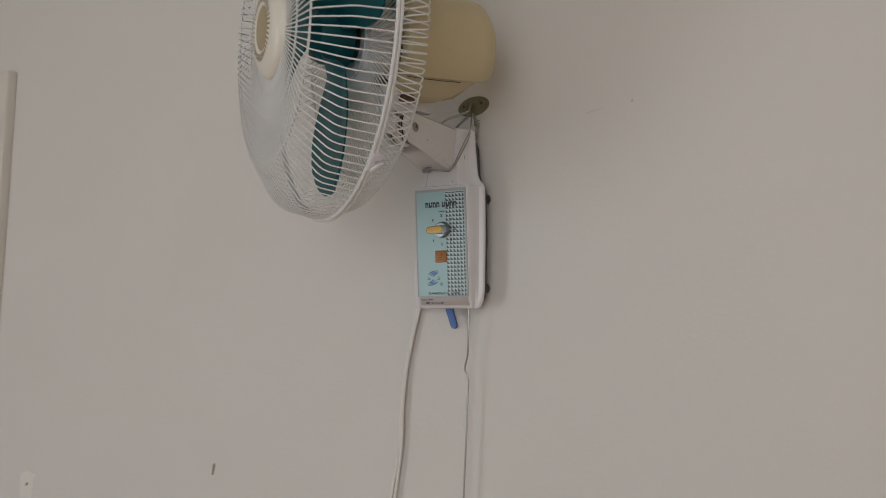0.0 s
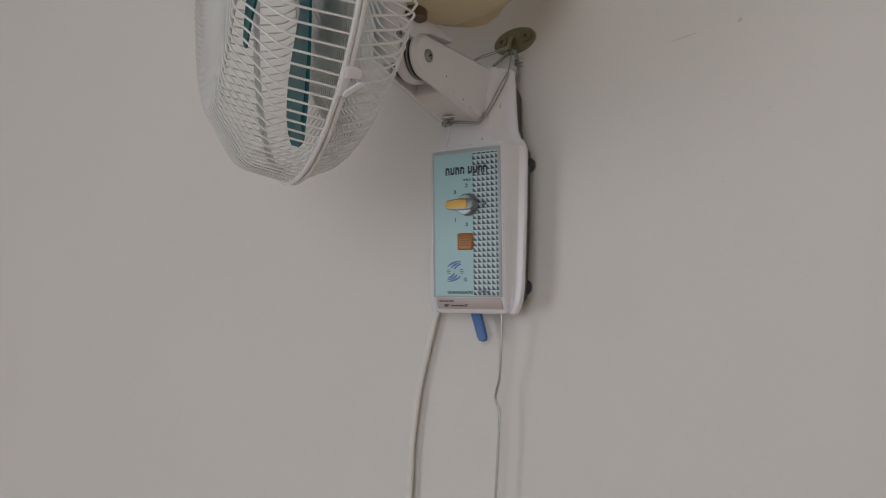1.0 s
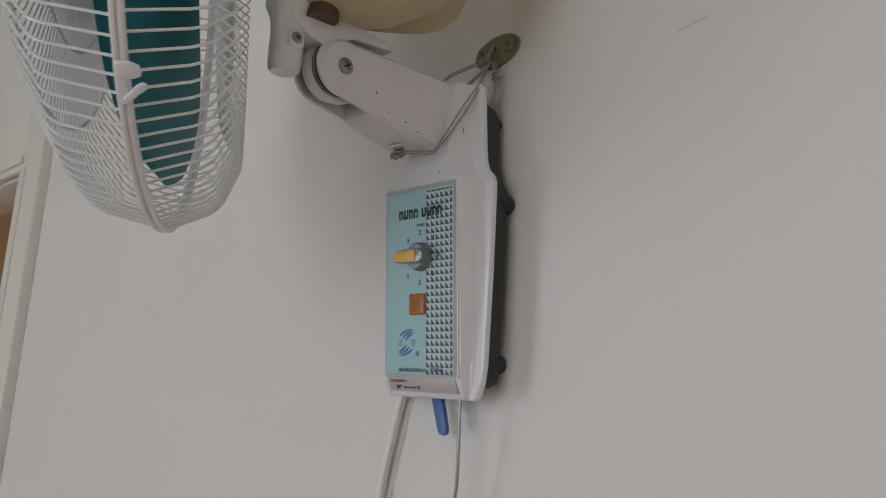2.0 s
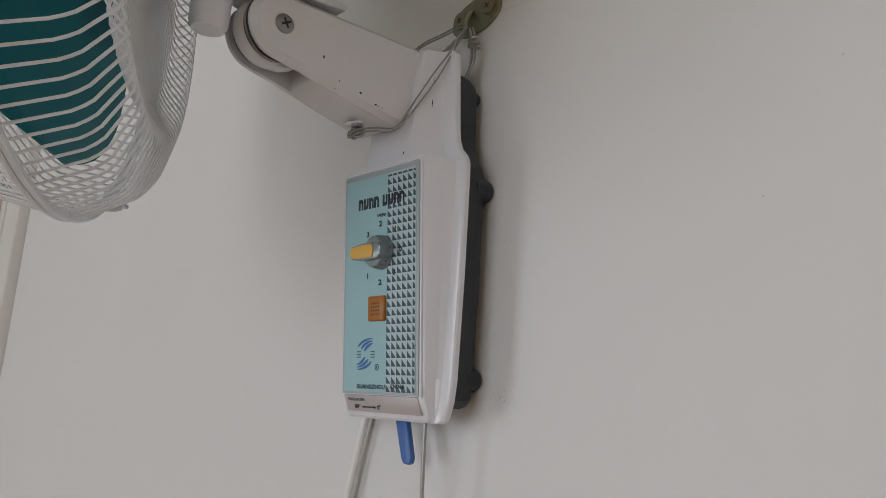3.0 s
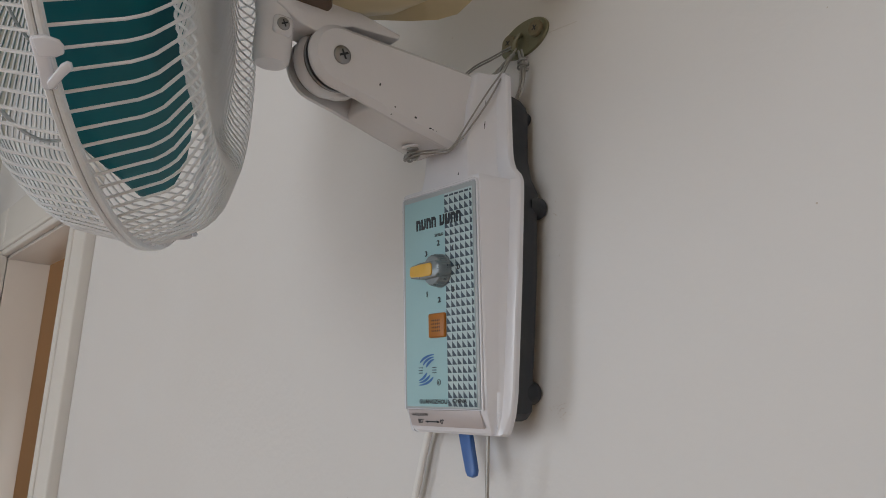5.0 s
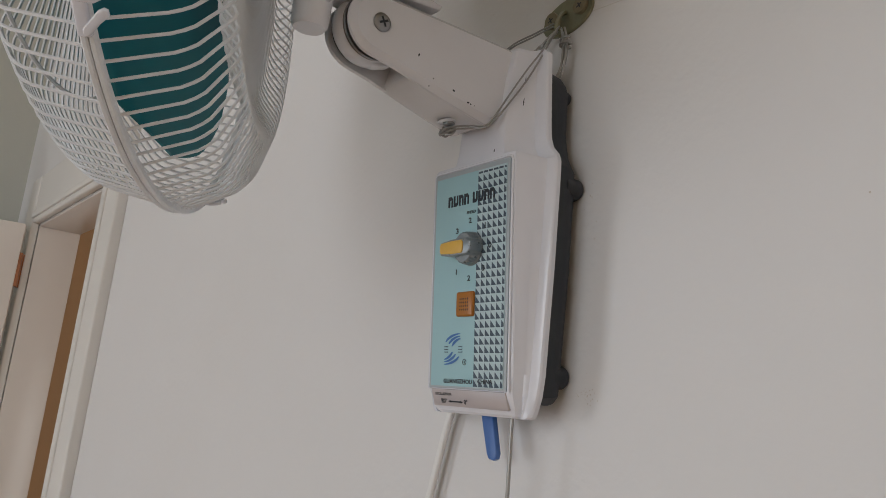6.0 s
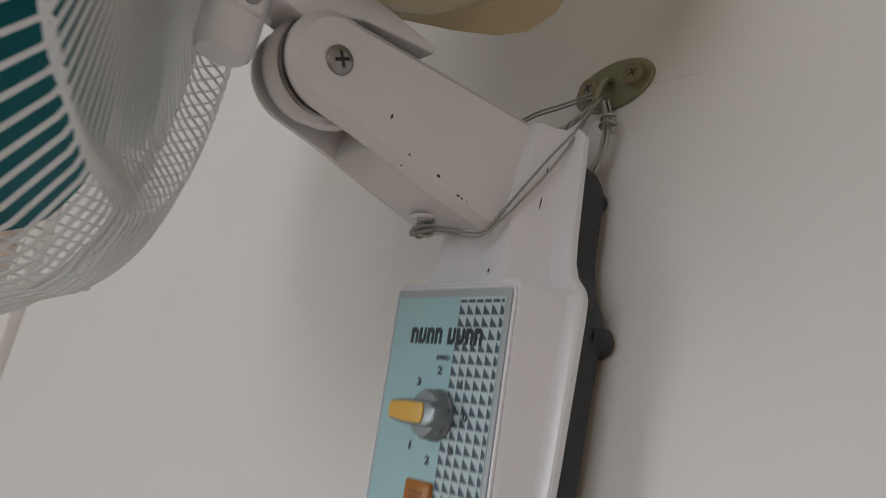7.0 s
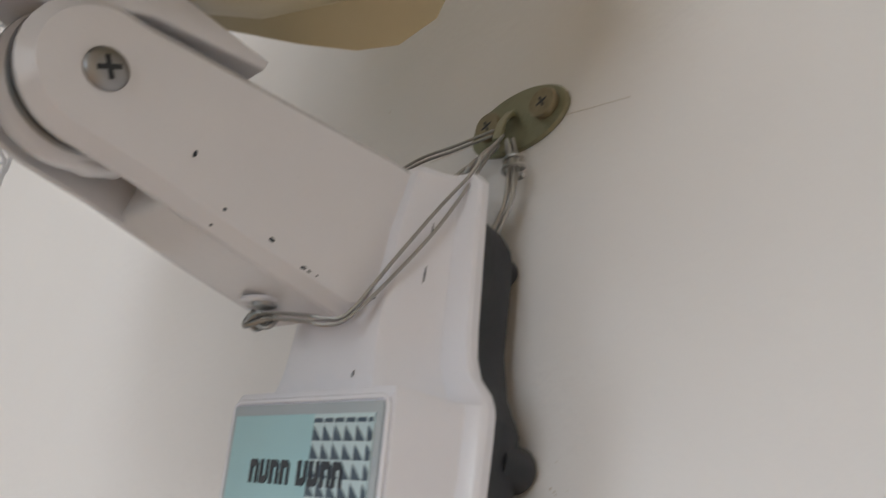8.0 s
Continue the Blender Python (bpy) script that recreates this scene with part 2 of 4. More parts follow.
# ---------------------------------------------------------------- the room
def room():
    x0, x1, y0, zc, th = -2.3, 2.3, -3.0, 3.20, 0.10
    dl, dr, dh = -1.93, -1.215, 1.985
    bm = bmesh.new()
    for lo, hi in (((x0 - th, 0, 0), (dl, th, zc)), ((dr, 0, 0), (x1 + th, th, zc)), ((dl, 0, dh), (dr, th, zc))):
        box(bm, lo, hi)
    bmesh.ops.remove_doubles(bm, verts=bm.verts, dist=1e-5)
    tagged(part("wall_north", bm, WALL, smooth=False), "off-white painted plaster wall with faint scuffs", "wall", kind="structure")
    bm = bmesh.new()
    box(bm, (x0 - th, y0, 0), (x0, 0, zc))
    tagged(part("wall_west", bm, WALL_SIDE_SHADED, smooth=False), "pale grey-green plaster wall beside the door, shade in its colour", "wall", kind="structure")
    bm = bmesh.new()
    wx0, wx1, wz0, wz1, gx0, gx1, gz0, gz1 = 0.10, 1.50, 1.10, 2.50, -2.15, -1.35, 0.30, 1.90
    for lo, hi in (((x0 - th, y0 - th, 0), (gx0, y0, zc)), ((gx1, y0 - th, 0), (wx0, y0, zc)), ((wx1, y0 - th, 0), (x1 + th, y0, zc)), ((wx0, y0 - th, 0), (wx1, y0, wz0)), ((wx0, y0 - th, wz1), (wx1, y0, zc)),
                   ((gx0, y0 - th, 0), (gx1, y0, gz0)), ((gx0, y0 - th, gz1), (gx1, y0, zc))):
        box(bm, lo, hi)
    tagged(part("wall_south", bm, WALL_BACK, smooth=False), "unseen plaster wall with two windows, cream to warm the bounced light", "wall", kind="structure")
    bm = bmesh.new()
    box(bm, (x1, y0, 0), (x1 + th, 0, zc))
    tagged(part("wall_east", bm, WALL_BACK, smooth=False), "plain unseen plaster wall, cream to warm the bounced light", "wall", kind="structure")
    bm = bmesh.new()
    box(bm, (x0 - th, y0 - th, zc), (x1 + th, 2.3, zc + 0.12))
    tagged(part("ceiling", bm, CEIL, smooth=False), "plain unseen ceiling, cream to warm the bounced light", "ceiling", kind="structure")
    bm = bmesh.new()
    box(bm, (x0 - th - 0.6, y0 - th, -0.1), (x1 + th, 2.3, 0))
    tagged(part("floor", bm, FLOOR, smooth=False), "unseen brown floor, its warm colour tints the light from below", "floor", kind="structure")
    # the room behind the doorway
    bm = bmesh.new()
    box(bm, (-3.0, 1.9, 0), (0.6, 2.02, zc))
    tagged(part("wall_hall_back", bm, WALL_FAR, smooth=False), "tan painted wall of the next room", "wall", kind="structure")
    bm = bmesh.new()
    box(bm, (-3.12, th, 0), (-3.0, 2.02, zc))
    tagged(part("wall_hall_west", bm, WALL_FAR, smooth=False), "tan painted wall of the next room", "wall", kind="structure")
    # unseen wall; the opening is added to let light into the next room
    bm = bmesh.new()
    for lo, hi in (((0.6, th, 0), (0.72, 0.6, zc)), ((0.6, 1.4, 0), (0.72, 2.02, zc)), ((0.6, 0.6, 0), (0.72, 1.4, 1.0)), ((0.6, 0.6, 2.1), (0.72, 1.4, zc))):
        box(bm, lo, hi)
    tagged(part("wall_hall_east", bm, WALL_FAR, smooth=False), "tan painted wall of the next room", "wall", kind="structure")
    bm = bmesh.new()
    box(bm, (-3.12, 0.0, 0), (x0 - th, th, zc))
    tagged(part("wall_hall_south", bm, WALL_FAR, smooth=False), "tan painted wall of the next room", "wall", kind="structure")
    bm = bmesh.new()
    box(bm, (-60, -60, -0.4), (60, 60, -0.3))
    tagged(part("ground", bm, FLOOR, smooth=False), "bare ground outside the house", "ground", kind="structure")
    # unseen windows behind the camera, placed to suit the light on the wall
    for i, (cx, cz, w, h) in enumerate((((gx0 + gx1) / 2, (gz0 + gz1) / 2, gx1 - gx0, (gz1 - gz0) / 2), ((wx0 + wx1) / 2, (wz0 + wz1) / 2, wx1 - wx0, (wz1 - wz0) / 2))):
        win = tagged(thing("window_%d" % (i + 1), (cx, y0 - 0.06, cz)), "unseen white framed window, placed to suit the light on the wall", "window", kind="structure")
        bm = bmesh.new()
        for lo, hi in (((-w / 2, -.03, -h), (-w / 2 + .05, .03, h)), ((w / 2 - .05, -.03, -h), (w / 2, .03, h)), ((-w / 2 + .05, -.03, -h), (w / 2 - .05, .03, -h + .05)), ((-w / 2 + .05, -.03, h - .05), (w / 2 - .05, .03, h)), ((-.025, -.03, -h + .05), (.025, .03, h - .05))):
            box(bm, lo, hi, 0.004)
        part("window_frame", bm, TRIM, win)
    # door frame
    fr = tagged(thing("door_frame", (0, 0, 0)), "cream gloss-painted wooden door frame round the doorway", "door frame", kind="structure")
    p, ox0, ox1, oz = 0.0205, -2.035, -1.11, 2.117

    def moulding(bm, lo, hi):
        box(bm, lo, hi, 0.005, 3)
    bm = bmesh.new()
    moulding(bm, (dr, -p, 0), (ox1, 0.006, oz))
    part("architrave", bm, TRIM, fr)
    bm = bmesh.new()
    moulding(bm, (ox0, -p, 0), (dl, -0.0005, oz))
    part("architrave", bm, TRIM, fr)
    bm = bmesh.new()
    moulding(bm, (dl + .0005, -p + 0.002, dh), (dr - .0005, -0.0005, oz))
    box(bm, (dl + .0005, -p - 0.004, dh + 0.012), (dr - .0005, -p + 0.004, dh + 0.026), 0.002)
    part("head_architrave", bm, TRIM, fr)
    bm = bmesh.new()
    box(bm, (dr + 0.0005, -p - 0.0035, 0), (dr + 0.03, -p + 0.003, dh), 0.003)
    part("bead", bm, TRIM, fr)
    for name, lo, hi in (("jamb", (dl, -0.0005, 0), (dl + 0.006, 0.103, dh)), ("jamb", (dr - 0.004, 0.0, 0), (dr, 0.103, dh)), ("head_jamb", (dl + 0.006, -0.0005, dh - 0.006), (dr - 0.004, 0.103, dh))):
        bm = bmesh.new()
        box(bm, lo, hi, 0.002)
        part(name, bm, DOORP, fr)
    # open leaf, hinged on the far jamb and folded back into the room
    door = tagged(thing("door_1"), "white painted wooden door standing open into the room", "door", kind="structure")
    door.matrix_basis = Matrix.Translation((dl - 0.004, -p - 0.004, 0)) @ Matrix.Rotation(radians(-104), 4, 'Z')
    bm = bmesh.new()
    box(bm, (0.004, 0.0, 0.012), (0.70, 0.036, 1.975), 0.003)
    part("leaf", bm, DOORP, door)
    for z in (1.855, 1.0, 0.22):
        bm = bmesh.new()
        box(bm, (-0.003, 0.002, z - 0.044), (0.0045, 0.034, z + 0.044), 0.001)
        tube(bm, [(0, 0.0, z - 0.044), (0, 0.0, z + 0.044)], 0.006, 10)
        part("hinge", bm, HINGE, door, "rusty orange-brown steel hinge")


room()

# ---------------------------------------------------------------- the wall fan
fan = tagged(thing("wall_fan", (0.0025, 0.0, 1.60)), "white wall-mounted oscillating fan with teal blades and aqua control panel", "fan")
FAN_AT = Vector(fan.location)
TO_FAN = Matrix.Translation(-FAN_AT)


def fpart(name, bm, mat, parent=None, label="", **k):
    """A part of the fan whose mesh is given in room metres."""
    bmesh.ops.transform(bm, matrix=TO_FAN, verts=bm.verts)
    return part(name, bm, mat, parent or fan, label, **k)


CX = 0.0025          # middle of the housing
YR = -0.0295         # back rim of the cover


def housing():
    # cover: sections (z, half width of the front, y of the front, half width of the rim)
    secs = [(1.6025, 0.0365, -0.0365, 0.0480), (1.6040, 0.0385, -0.0385, 0.0510), (1.6080, 0.0395, -0.0405, 0.0530), (1.6165, 0.0405, -0.0452, 0.0555),
            (1.6300, 0.0408, -0.0468, 0.0568), (1.7000, 0.0412, -0.0535, 0.0568), (1.7640, 0.0416, -0.0597, 0.0555), (1.7715, 0.0414, -0.0604, 0.0550), (1.7735, 0.0405, -0.0598, 0.0545),
            (1.7745, 0.0232, -0.0567, 0.0540), (1.7775, 0.0222, -0.0562, 0.0525), (1.7830, 0.0216, -0.0560, 0.0470), (1.7900, 0.0212, -0.0560, 0.0440),
            (1.8000, 0.0208, -0.0560, 0.0425), (1.8300, 0.0200, -0.0540, 0.0395), (1.8540, 0.0192, -0.0500, 0.0372), (1.8570, 0.0182, -0.0480, 0.0345)]
    bm = bmesh.new()
    rings = []
    for z, wf, yf, wr in secs:
        d = YR - yf
        w = wr - wf
        half = [(wr, YR), (wr, YR - 0.0032), (wr - 0.0008, YR - 0.0046), (wr - w * 0.16, YR - 0.0056), (wf + w * 0.56, YR - 0.0058 - d * 0.04), (wf + w * 0.49, YR - 0.0062 - d * 0.08),
                (wf + w * 0.36, YR - d * 0.52), (wf + w * 0.20, YR - d * 0.90), (wf + w * 0.12, yf + 0.0008), (wf - 0.0012, yf)]
        line = [(CX + x, y) for x, y in half] + [(CX - x, y) for x, y in half[::-1]]
        rings.append([bm.verts.new((x, y, z)) for x, y in line])
    for a, b in zip(rings, rings[1:]):
        for i in range(len(a) - 1):
            bm.faces.new((a[i], a[i + 1], b[i + 1], b[i]))
    bm.faces.new(rings[0])
    bm.faces.new(rings[-1][::-1])
    for a, b in zip(rings, rings[1:]):
        bm.faces.new((a[0], b[0], b[-1], a[-1]))
    cover = fpart("cover", bm, WHITE, label="glossy white plastic housing cover", angle=26)

    # dark back plate with its feet
    bm = bmesh.new()
    prof = [(-0.047, 1.612), (0.047, 1.612), (0.0515, 1.617), (0.0525, 1.70), (0.0505, 1.772), (0.043, 1.784), (0.0385, 1.800), (0.0365, 1.836), (0.034, 1.842), (-0.034, 1.842),
            (-0.0365, 1.836), (-0.0385, 1.800), (-0.043, 1.784), (-0.0505, 1.772), (-0.0525, 1.70), (-0.0515, 1.617)]
    v0 = [bm.verts.new((CX + x, YR + 0.0003, z)) for x, z in prof]
    v1 = [bm.verts.new((CX + x * 0.985, -0.016, 1.70 + (z - 1.70) * 0.99)) for x, z in prof]
    v2 = [bm.verts.new((CX + x * 0.93, -0.0085, 1.70 + (z - 1.70) * 0.97)) for x, z in prof]
    for a, b in ((v0, v1), (v1, v2)):
        for i in range(len(prof)):
            j = (i + 1) % len(prof)
            bm.faces.new((a[i], a[j], b[j], b[i]))
    bm.faces.new(v0)
    bm.faces.new(v2[::-1])
    back = fpart("back_plate", bm, DARK, label="dark grey plastic back plate", angle=30)
    for sx, z, r, o in ((1, 1.7600, 0.0078, 0.0430), (1, 1.6318, 0.0078, 0.0430), (-1, 1.7600, 0.0078, 0.0430), (-1, 1.6318, 0.0078, 0.0430), (1, 1.8315, 0.0055, 0.0258), (-1, 1.8315, 0.0055, 0.0258)):
        bm = bmesh.new()
        m = Matrix.Translation((CX + sx * o, -0.0015, z)) @ Matrix.Rotation(math.pi / 2, 4, 'X')
        lathe(bm, [(0, 0), (r * 0.86, 0), (r, 0.0018), (r, 0.008), (r * 1.02, 0.016), (0, 0.016)], 24, m)
        ob = fpart("foot", bm, DARK)
        ob.parent = back
        ob.matrix_parent_inverse = Matrix()
    return cover, back


cover, back_plate = housing()

# panel frame: the tilted front of the cover
P_TOP, P_BOT = Vector((0, -0.0600, 1.7680)), Vector((0, -0.0458, 1.6195))
UPV = (P_TOP - P_BOT).normalized()
OUTV = Vector((1, 0, 0)).cross(UPV) * 1.0
if OUTV.y > 0:
    OUTV = -OUTV
PANEL_M = Matrix(((1, UPV.x, OUTV.x, 0), (0, UPV.y, OUTV.y, P_BOT.y), (0, UPV.z, OUTV.z, P_BOT.z), (0, 0, 0, 1)))
PANEL_H = (P_TOP - P_BOT).length


def on_panel(bm):
    """From panel metres (x, height above its lower edge, outwards) to the room."""
    bmesh.ops.transform(bm, matrix=PANEL_M, verts=bm.verts)
    return bm


def ph(z):
    """Height on the panel of a level in the room."""
    return (z - P_BOT.z) / UPV.z


def lettering(text, size, x, z, mat, name, parent, out=0.0022, stretch=1.0, m=None, align='CENTER'):
    """Printed characters as a thin mesh."""
    cu = bpy.data.curves.new("characters", 'FONT')
    cu.body, cu.size, cu.align_x, cu.align_y = text, size, align, 'CENTER'
    cu.resolution_u = 2
    cu.offset = size * 0.028
    tmp = bpy.data.objects.new("characters", cu)
    scene.collection.objects.link(tmp)
    bpy.context.view_layer.update()
    me = bpy.data.meshes.new_from_object(tmp.evaluated_get(bpy.context.evaluated_depsgraph_get()))
    bpy.data.objects.remove(tmp)
    bpy.data.curves.remove(cu)
    bm = bmesh.new()
    bm.from_mesh(me)
    bpy.data.meshes.remove(me)
    for v in bm.verts:
        v.co = Vector((v.co.x * stretch + x, v.co.y + z, out))
    bmesh.ops.transform(bm, matrix=m or PANEL_M, verts=bm.verts)
    return fpart(name, bm, mat, parent, smooth=False)


def panel():
    bm = bmesh.new()
    box(bm, (-0.0385, -0.001, -0.001), (0.0432, PANEL_H + 0.001, 0.0014), 0.0006)
    bz = fpart("bezel", on_panel(bm), SILVER, label="silver film border of the panel")
    # white raised lip round the panel
    bm = bmesh.new()
    w0, w1, h0, h1 = -0.0397, 0.0443, -0.0015, PANEL_H + 0.0024
    tube(bm, [(w0, h0, 0.0002), (w0, h1 - 0.003, 0.0002), (w0 + 0.0009, h1 - 0.0009, 0.0002), (w0 + 0.003, h1, 0.0002), (w1 - 0.003, h1, 0.0002), (w1 - 0.0009, h1 - 0.0009, 0.0002), (w1, h1 - 0.003, 0.0002), (w1, h0, 0.0002)], 0.0009, 10)
    fpart("panel_lip", on_panel(bm), WHITE)
    bm = bmesh.new()
    box(bm, (-0.0358, 0.0005, 0.0012), (0.0110, PANEL_H - 0.0026, 0.0018))
    pl = fpart("control_panel", on_panel(bm), PANEL, label="pale aqua printed control panel")
    bm = bmesh.new()
    box(bm, (0.0110, 0.0005, 0.0012), (0.0406, PANEL_H - 0.0026, 0.00178))
    fpart("pattern_field", on_panel(bm), PALE, label="pale grey-blue printed strip")
    # printed triangles
    bm = bmesh.new()
    cw, rows = 0.00536, 26
    chh = (PANEL_H - 0.0042) / (rows + 0.35)
    for c in range(6):
        x = 0.0112 + c * cw
        xe = min(x + cw * 0.90, 0.0403)
        for r in range(rows + 1):
            y = 0.0008 + r * chh
            top = y + chh * 0.86
            if r == rows:
                top = y + chh * 0.25
                q = [(x + 0.0002, y), (xe, y), (xe - 0.0006, top), (x + 0.0002, top)]
            else:
                k = (xe - x) / (cw * 0.90)
                q = [(x, y), (xe, y), (xe, y + (1 - k) * (top - y)), (x, top)] if k < 0.98 else [(x, y), (xe, y), (x, top)]
            bm.faces.new([bm.verts.new((px, py, 0.00196)) for px, py in q])
    fpart("triangle_print", on_panel(bm), NAVY, label="rows of dark printed triangles", smooth=False)
    # maker's name as plain dark blocks
    z = ph(1.7474)
    for i, x in enumerate([-0.0215, -0.0155, -0.0095, -0.0036, 0.0058, 0.0119, 0.0180, 0.0238]):
        bm = bmesh.new()
        w, t, h = 0.0048, 0.0016, 0.0038
        pts = [(x, z - h), (x + t, z - h), (x + t, z + h * 0.35), (x + w - t * 0.8, z + h * 0.35), (x + w - t * 0.8, z - h), (x + w, z - h), (x + w, z + h * 0.6), (x + w * 0.7, z + h), (x, z + h)]
        if i in (1, 4, 5):
            pts = [(px, 2 * z - py) for px, py in pts]
        prism(bm, pts, 2, 0.0017, 0.0022)
        fpart("name_block", on_panel(bm), INK, smooth=False)
    lettering("SPEED", 0.0028, 0.0048, ph(1.7374), INK, "lettering", fan, stretch=1.3)
    for s, x, zz in (("3", -0.0102, 1.7257), ("2", 0.0038, 1.7316), ("1", 0.0198, 1.7262), ("0", 0.0252, 1.7125), ("3", 0.0190, 1.6978), ("2", 0.0038, 1.6920), ("1", -0.0100, 1.6970)):
        lettering(s, 0.0052, x, ph(zz), INK, "numeral", fan, stretch=1.35)
    lettering("GUANGZHOU", 0.0040, -0.0052, ph(1.6232), INK, "lettering", fan, stretch=1.2)
    lettering("CHINA", 0.0040, 0.0232, ph(1.6238), INK, "lettering", fan, stretch=1.2)
    # emblem: plain swept strokes
    bm = bmesh.new()
    ex, ey = -0.0122, ph(1.6448)
    for up in (1, -1):
        for cx, cy, rx, ry in ((0.0070, 0.0035, 0.0152, 0.0072), (0.0075, 0.0020, 0.0120, 0.0070), (0.0080, 0.0005, 0.0090, 0.0068)):
            vs = []
            for i in range(13):
                k = i / 12
                a = radians(84 + 84 * k)
                w = 0.0001 + 0.0014 * math.sin(math.pi * min(1, 0.08 + 0.84 * k)) ** 0.8
                vs.append([bm.verts.new((ex + up * (cx + (rx - f * 2.1 * w) * math.cos(a)), ey + up * (cy + (ry - f * w) * math.sin(a)), 0.0021)) for f in (0, 1)])
            for (a, b), (c, d) in zip(vs, vs[1:]):
                bm.faces.new((a, c, d, b))
    fpart("emblem", on_panel(bm), BLUEINK, label="blue curved emblem strokes", smooth=False)
    bm = bmesh.new()
    for x in (ex - 0.0068, ex + 0.0088):
        for dz in (-0.0018, 0, 0.0018):
            box(bm, (x - 0.002, ph(1.6446) + dz - 0.0003, 0.0018), (x + 0.002, ph(1.6446) + dz + 0.0003, 0.0022))
    fpart("small_bars", on_panel(bm), NAVY, smooth=False)
    bm = bmesh.new()
    tube(bm, [(0.0012 + 0.0018 * math.cos(a * math.pi / 8), ph(1.6362) + 0.0019 * math.sin(a * math.pi / 8), 0.0018) for a in range(16)], 0.0003, 5, True)
    box(bm, (0.0008, ph(1.6362) - 0.0009, 0.0018), (0.0016, ph(1.6362) + 0.0009, 0.0021))
    fpart("mark_ring", on_panel(bm), INK, smooth=False)
    # button
    bm = bmesh.new()
    box(bm, (-0.0072, ph(1.6664), 0.001), (0.0108, ph(1.6832), 0.0042), 0.0014, 3)
    bt = fpart("indicator_button", on_panel(bm), AMBER, label="square amber plastic indicator")
    bm = bmesh.new()
    for i in range(5):
        for j in range(4):
            c = (-0.0022 + i * 0.0020, ph(1.6710) + j * 0.0024)
            q = [bm.verts.new((c[0] + a * 0.0007, c[1] + b * 0.0009, 0.00428)) for a, b in ((1, 0), (0, 1), (-1, 0), (0, -1))]
            bm.faces.new(q)
    o = fpart("button_print", on_panel(bm), BROWN, smooth=False)
    o.parent = bt
    # knob
    kx, kz = 0.0060, ph(1.7120)
    bm = bmesh.new()
    m = Matrix.Translation((kx, kz, 0.0018))
    n = 40
    prof = [(0.0116, 0), (0.0116, 0.0012), (0.0110, 0.0018), (0.0106, 0.0070), (0.0098, 0.0082), (0, 0.0084)]
    lathe(bm, prof, n, m)
    for v in bm.verts:
        w = v.co - Vector((kx, kz, 0))
        rr = math.hypot(w.x, w.y)
        if 0.0100 < rr < 0.0113 and v.co.z > 0.003:
            a = math.atan2(w.y, w.x)
            f = 1 + 0.035 * (1 if round(a / (2 * math.pi) * n) % 2 else -1)
            v.co.x, v.co.y = kx + w.x * f, kz + w.y * f
    kn = fpart("knob", on_panel(bm), CHROME, label="worn chrome plastic speed knob pointing sideways", angle=25)
    bm = bmesh.new()
    prism(bm, [(-0.0205, -0.0022), (-0.0192, -0.0044), (-0.008, -0.0058), (0.0085, -0.0056), (0.0120, -0.0030), (0.0120, 0.0030), (0.0085, 0.0056), (-0.008, 0.0058), (-0.0192, 0.0044), (-0.0205, 0.0022)], 2, 0.003, 0.0140, 0.0012)
    bmesh.ops.transform(bm, matrix=Matrix.Translation((kx, kz, 0.0)), verts=bm.verts)
    g = fpart("grip", on_panel(bm), CHROME, angle=30)
    g.parent = kn
    bm = bmesh.new()
    prism(bm, [(-0.0180, -0.0036), (-0.0070, -0.0044), (0.0040, -0.0044), (0.0054, -0.0030), (0.0054, 0.0030), (0.0040, 0.0044), (-0.0070, 0.0044), (-0.0180, 0.0036), (-0.0191, 0.0020), (-0.0191, -0.0020)], 2, 0.0136, 0.0149, 0.0005)
    bmesh.ops.transform(bm, matrix=Matrix.Translation((kx, kz, 0.0)), verts=bm.verts)
    g = fpart("pointer_inlay", on_panel(bm), YELLOW, label="mustard yellow pointer inlay")
    g.parent = kn
    # sloping printed strip under the panel, its downward shade put into the colour
    bm = bmesh.new()
    a, b = Vector((0, -0.0456, 1.6178)), Vector((0, -0.0412, 1.6068))
    up = (a - b).normalized()
    out = Vector((1, 0, 0)).cross(up)
    if out.y > 0:
        out = -out
    CM = Matrix(((1, up.x, out.x, 0), (0, up.y, out.y, b.y), (0, up.z, out.z, b.z), (0, 0, 0, 1)))
    L = (a - b).length
    box(bm, (-0.0365, 0, -0.002), (0.0415, L, 0.0008), 0.0003)
    bmesh.ops.transform(bm, matrix=CM, verts=bm.verts)
    fpart("scale_strip", bm, CHIN, label="printed strip below the panel, grey-pink for the shade on its slope")
    lettering("OSCILLATION", 0.0028, -0.0238, L * 0.72, INK, "lettering", fan, 0.0010, 1.05, CM)
    lettering("80\u00b0", 0.0044, -0.0238, L * 0.30, INK, "numeral", fan, 0.0010, 1.1, CM)
    lettering("0\u00b0", 0.0044, 0.0000, L * 0.30, INK, "numeral", fan, 0.0010, 1.1, CM)
    bm = bmesh.new()
    z = L * 0.30
    box(bm, (-0.0175, z - 0.0004, 0.0008), (-0.0045, z + 0.0004, 0.0011))
    for s, x in ((1, -0.0190), (-1, -0.0030)):
        bm.faces.new([bm.verts.new(p) for p in ((x, z, 0.0011), (x + s * 0.0028, z - 0.0011, 0.0011), (x + s * 0.0028, z + 0.0011, 0.0011))])
    bmesh.ops.transform(bm, matrix=CM, verts=bm.verts)
    fpart("arrow_print", bm, INK, smooth=False)
    # oscillation lever
    bm = bmesh.new()
